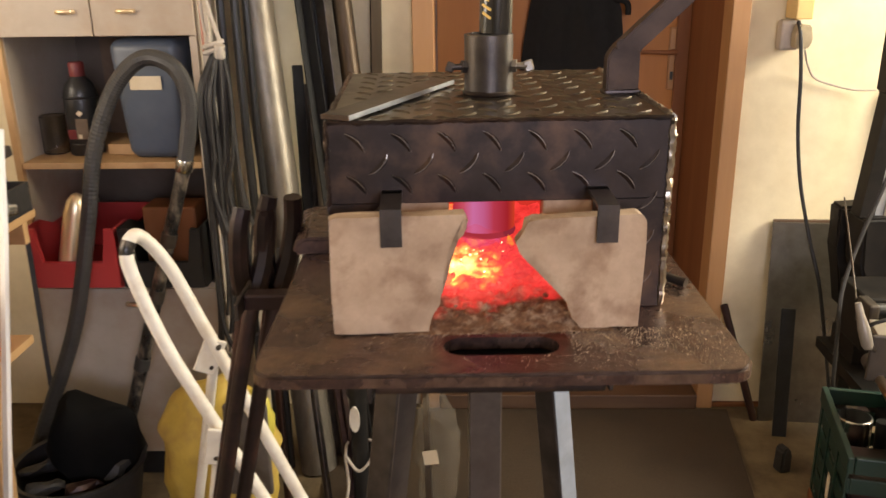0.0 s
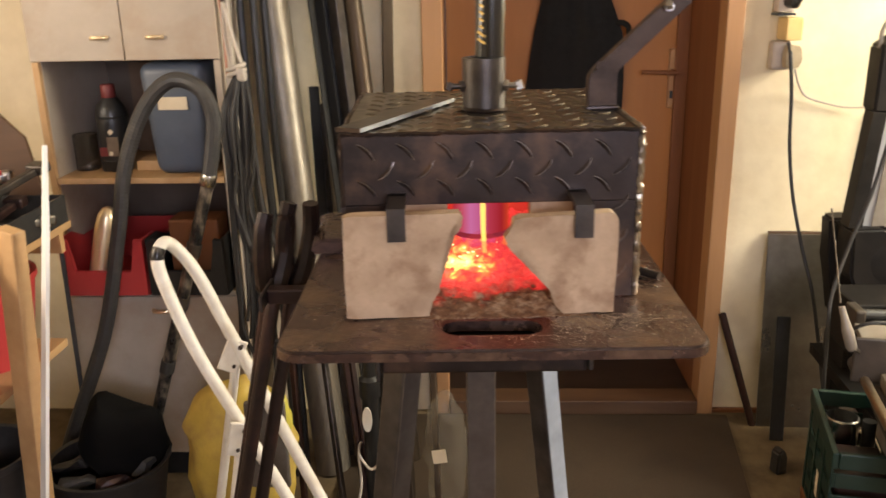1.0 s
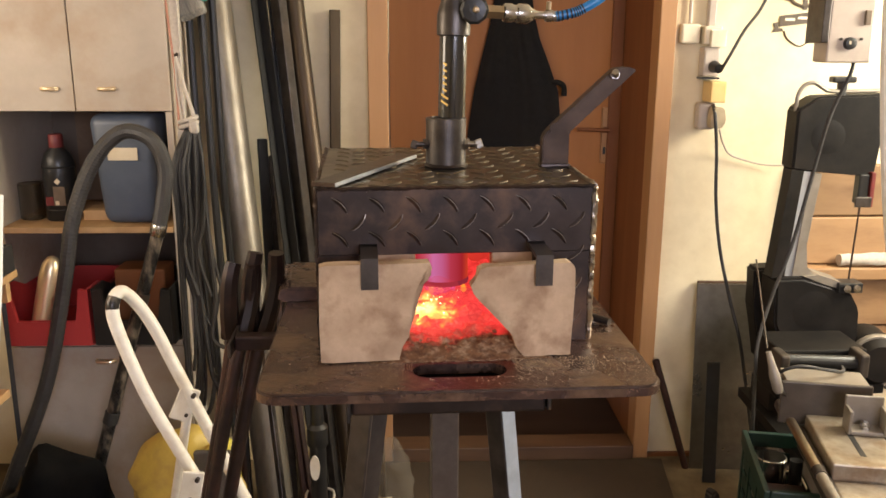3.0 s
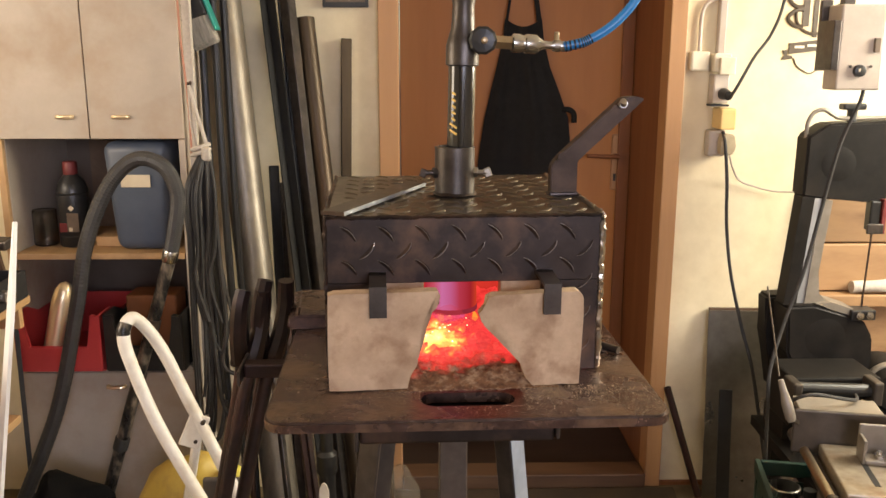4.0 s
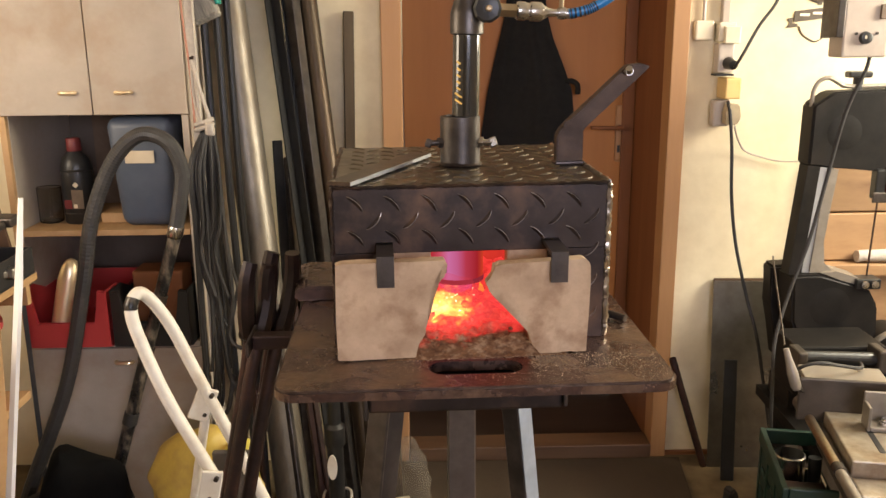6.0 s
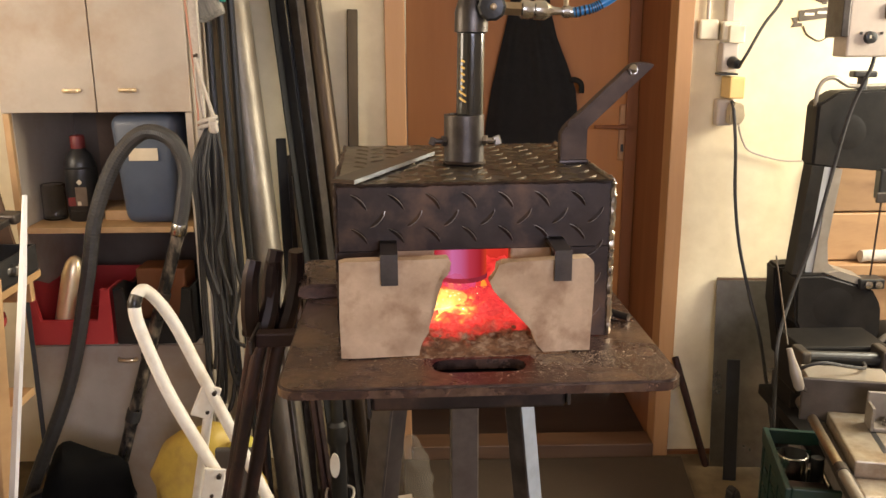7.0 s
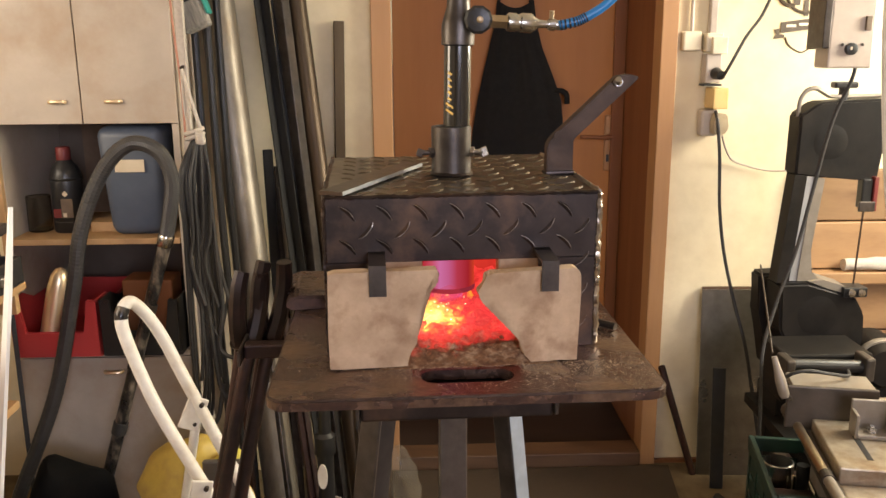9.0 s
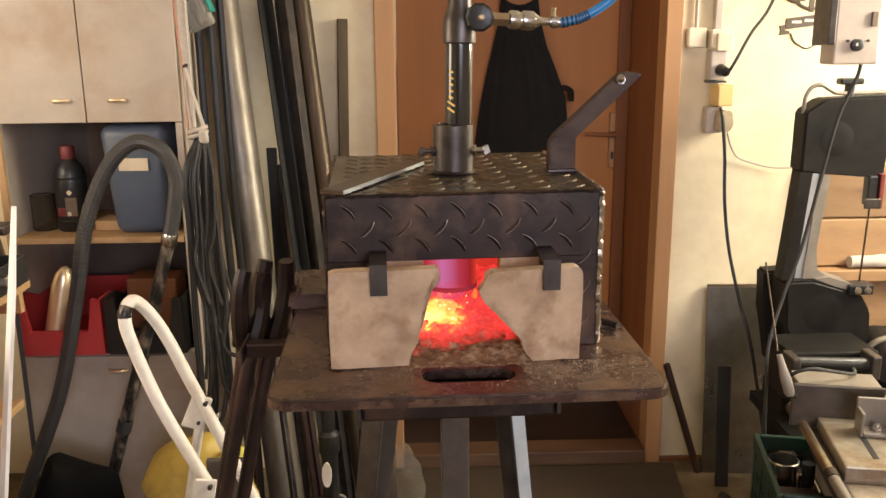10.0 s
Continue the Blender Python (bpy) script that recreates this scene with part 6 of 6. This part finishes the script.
    part("motor_rim", lathe(B(), [(0.0775, 0.13), (0.081, 0.135), (0.081, 0.15), (0.0775, 0.155)], along((1.42, 2.66, 0.50), (1.40, 2.48, 0.50)), 28), M_SAWGREY, mo, "grey motor flange", smooth=True)
    part("motor_bracket", box(B(), 1.3005, 1.43, 2.50, 2.60, 0.40, 0.430, 0.003), M_SAWBLK, s)
    for x, y in ((1.06, 1.90), (1.20, 1.86), (1.08, 2.52), (1.36, 2.52)):
        part("stand_leg", box(B(), x - 0.017, x + 0.017, y - 0.017, y + 0.017, 0.0, 0.3445, 0.002), M_SAWBLK, s)
    part("stand_top", prism(B(), [(1.02, 1.84), (1.24, 1.80), (1.42, 2.62), (1.04, 2.62)], 0.345, 0.3745, None, "xy"), M_SAWBLK, s)
    part("stand_neck", box(B(), 1.06, 1.36, 2.44, 2.58, 0.375, 0.4395, 0.002), M_SAWBLK, s)
    # the raised bow leans over to one side
    for ob in s.children:
        kind = ob.name.split(".")[0]
        if kind in ("upper_wheel_cover", "carry_loop", "tension_knob", "guide_arm"):
            ob.location.x = 0.031
        elif kind in ("channel", "bright_strip", "casting"):
            ob.matrix_local = pose(1.086, 0, 0.74) @ pose(0.022, 0, 0, 0, 1.4, 0) @ pose(-1.086, 0, -0.74)
        elif kind == "blade":
            ob.matrix_local = pose(1.3105, 0, 0.70) @ pose(0.018, 0, 0, 0, 1.6, 0) @ pose(-1.3105, 0, -0.70)
        elif kind in ("lower_wheel_cover", "shadow_slab"):
            ob.location.x = 0.016


build_saw()


def build_control():
    c = thing("control_box", pose(0, 0, 0), "beige-grey electrical control box with black knob", "control box")
    bd = part("body", box(B(), 1.118, 1.238, 2.45, 2.53, 1.366, 1.585, 0.005), M_CTL, c)
    part("side_bracket", box(B(), 1.100, 1.130, 2.5305, 2.545, 1.415, 1.60, 0.002), M_STEEL, c, "dark bracket")
    part("bracket_face", box(B(), 1.098, 1.117, 2.445, 2.5300, 1.418, 1.545, 0.002), M_STEEL, c)
    part("hanger", box(B(), 1.16, 1.19, 2.5305, 2.56, 1.55, ZC - 0.001, 0.002), M_STEEL, c, "steel hanger up to the ceiling")
    part("knob", lathe(B(), [(0.0165, 0), (0.015, 0.012), (0.008, 0.014)], pose(1.176, 2.45, 1.416, 90, 0, 0), 20), M_BLACK, bd, "black turning knob", smooth=True)
    part("knob_mark", box(B(), 1.169, 1.174, 2.4345, 2.4358, 1.414, 1.422), M_LABEL, bd)
    part("switch", box(B(), 1.208, 1.224, 2.441, 2.4495, 1.463, 1.500, 0.002), M_INK, bd, "dark rocker switch")
    for x in (1.152, 1.206):
        part("screw", rod(B(), (x, 2.4495, 1.427), (x, 2.4465, 1.427), 0.004, n=10), M_STEEL, bd)


build_control()
build_loop_cable("black_cable", [(1.215, 2.49, 1.367), (1.205, 2.485, 1.33), (1.172, 2.50, 1.22), (1.145, 2.51, 1.05), (1.105, 2.50, 0.86), (1.050, 2.47, 0.72), (1.000, 2.42, 0.60), (0.985, 2.38, 0.50), (0.98, 2.35, 0.35), (1.0, 2.36, 0.15), (1.03, 2.4, 0.006)], 0.0055, M_RUBBER, "black cable from the control box down past the saw")
build_loop_cable("black_cable", [(0.93, 2.16, 0.60), (0.95, 2.13, 0.635), (0.99, 2.125, 0.645), (1.05, 2.14, 0.630), (1.11, 2.16, 0.615), (1.13, 2.20, 0.612)], 0.0045, M_RUBBER, "black cable lying over the vice plate")
build_loop_cable("white_hose", [(0.955, 1.90, 2.449), (0.956, 1.90, 1.9), (0.962, 1.90, 1.6), (0.970, 1.90, 1.44), (0.992, 1.90, 1.25), (1.020, 1.90, 1.084), (1.060, 1.90, 0.90), (1.104, 1.90, 0.742), (1.150, 1.90, 0.60), (1.20, 1.86, 0.42), (1.26, 1.80, 0.2), (1.27, 1.77, 0.012)], 0.0095, M_WHITE, "white hose hanging before the saw", "hose")
build_loop_cable("green_hose", [(1.19, 2.10, 0.60), (1.225, 2.03, 0.58), (1.225, 1.93, 0.50), (1.20, 1.80, 0.42), (1.17, 1.74, 0.30), (1.17, 1.72, 0.01)], 0.006, M_HOSE, "grey hose curving beside the bed", "hose")


# ---- left edge: bench with buckets and clutter ----
def build_bench():
    b = thing("side_bench", pose(0, 0, 0), "rough pine side bench with a lower shelf", "bench")
    part("post", box(B(), -0.030, 0.030, -0.016, 0.016, 0, 0.968, 0.003, pose(-0.962, 1.905, 0.0, 0, 5.8, -28)), M_PINE, b)
    for x, y in ((-1.80, 1.66), (-1.80, 2.18), (-1.0, 1.5)):
        part("post", box(B(), x - 0.025, x + 0.025, y - 0.02, y + 0.02, 0, 0.8645, 0.003), M_PINE, b)
    part("top_board", box(B(), -1.94, -0.925, 1.48, 2.21, 0.865, 0.884, 0.003), M_PINE, b)
    part("rail", box(B(), -1.90, -0.93, 2.155, 2.175, 0.815, 0.8645, 0.002), M_PINE, b)
    part("lower_shelf", box(B(), -1.90, -0.955, 1.52, 2.16, 0.575, 0.595, 0.002), M_PINE, b)
    tr = thing("tool_tray", pose(-1.105, 2.02, 0.8845), "dark open tool tray heaped with tools on the bench", "tray")
    part("bottom", box(B(), -0.18, 0.18, -0.18, 0.18, 0, 0.005), M_RUBBER, tr)
    for s_ in (-1, 1):
        part("side", box(B(), s_ * 0.18, s_ * 0.174, -0.18, 0.18, 0.0052, 0.065, 0.001), M_RUBBER, tr)
        part("side", box(B(), -0.1735, 0.1735, s_ * 0.18, s_ * 0.174, 0.0052, 0.065, 0.001), M_RUBBER, tr)
    rnd = random.Random(3)
    for k in range(22):
        L = rnd.uniform(0.11, 0.2)
        bm = box(B(), -0.009, 0.009, 0, L, 0, 0.018, 0.004)
        box(bm, -0.022, 0.022, L - 0.018, L + 0.018, 0, 0.024, 0.005)
        single("hand_tool", bm, (M_STEEL, M_RED, M_RUST, M_BRIGHT)[k % 4], "assorted worn hand tool lying in the tray", "hand tool", "tools in the tray", m=pose(-1.065 + rnd.uniform(-0.08, 0.09), 1.95 + rnd.uniform(-0.06, 0.05), 0.890 + 0.006 * k, rnd.uniform(-10, 10), 0, rnd.uniform(-45, 60)))
    bm = prism(B(), [(-0.22, 0), (0.09, 0), (0.05, 0.20), (-0.02, 0.27), (-0.2, 0.30)], 0, 0.012)
    single("leaning_board", bm, M_THRESH, "piece of brown board standing on the bench behind the tray", "board", m=pose(-1.06, 2.206, 0.8845, -3, 0, 0))
    for nm, x, y, z, m_, lab in (("red_bucket", -1.082, 2.03, 0.5955, M_RED, "round red plastic bucket on the lower shelf"), ("dark_pot", -1.10, 1.93, 0.2005, M_RUBBER, "dark round pot with metal scraps under the bench")):
        p = thing(nm, pose(x, y, z), lab, "bucket")
        part("body", lathe(B(), [(0.10, 0.0), (0.128, 0.19), (0.134, 0.195), (0.134, 0.21), (0.124, 0.208), (0.096, 0.01), (0.0001, 0.01)], None, 28), m_, p, smooth=True)
    single("wood_block", box(B(), -1.22, -1.0, 1.82, 2.04, 0, 0.20, 0.003), M_SILL, "dark wooden block under the pot", "wood block")
    bm = B()
    bmesh.ops.create_icosphere(bm, subdivisions=3, radius=0.035)
    single("steel_ball", bm, M_BRIGHT, "shiny steel knob among scraps in the pot", "steel ball", smooth=True, m=pose(-1.06, 1.90, 0.247))


build_bench()
bm = prism(B(), [(-0.014, 0), (0.014, 0), (0.014, 0.98), (0.003, 1.15), (-0.002, 1.15)], -0.004, 0.004, pose(0, 0, 0, 0, 0, -38))
single("white_lath", bm, M_LATH, "narrow white lath standing upright by the bench", "lath", m=pose(-0.955, 1.845, 0.0, 0, 9.4, 0))
bm = bar(B(), (-1.02, 2.30, 0.0), (-1.075, 2.43, 0.83), 0.012, 0.006, 0.001)
single("dark_lath", bm, M_RUBBER, "thin dark strip leaning on the cabinet", "lath")


# ---- motion ----
def motions():
    rnd = random.Random(12)
    base = FORGE @ pose(-0.0075, 0.165, 0.0)
    for key, ob in FLAMES:
        rows = []
        if key == "jet":
            for i in range(41):
                rows.append((i * 0.25, base @ pose(rnd.uniform(-0.0012, 0.0012), rnd.uniform(-0.001, 0.001), 0.018 + rnd.uniform(-0.003, 0.003), rnd.uniform(-1, 1), rnd.uniform(-1, 1), 0)))
        elif key == "streak":
            up, down = base @ pose(0.0, 0.02, 0.154, -85, 0, 0), base @ pose(0.004, -0.046, 0.022)
            side = base @ pose(0.006, -0.048, 0.036)
            rows = [(0, up), (0.9, up), (0.967, down), (1.033, down), (1.1, up), (2.4, up), (2.467, side), (2.533, side), (2.6, up), (10, up)]
        elif key == "lick":
            low, out = base @ pose(0.004, 0.0, -0.004), base @ pose(0.006, -0.050, 0.036)
            rows = [(0, low), (2.4, low), (2.467, out), (2.533, out), (2.6, low), (10, low)]
        else:
            x, y = key[1], key[2]
            for i in range(41):
                # the bright heart lies low at first and rises in the second half
                rise = -0.010 + 0.018 * min(1, max(0, (i * 0.25 - 3.0) / 4.0)) if key[0] == "heart" else 0
                rows.append((i * 0.25, FORGE @ pose(x + rnd.uniform(-0.003, 0.003), y, 0.016 + rise + rnd.uniform(-0.004, 0.004), rnd.uniform(-12, 12), rnd.uniform(-12, 12), rnd.uniform(0, 30))))
        walk(ob, rows)


motions()
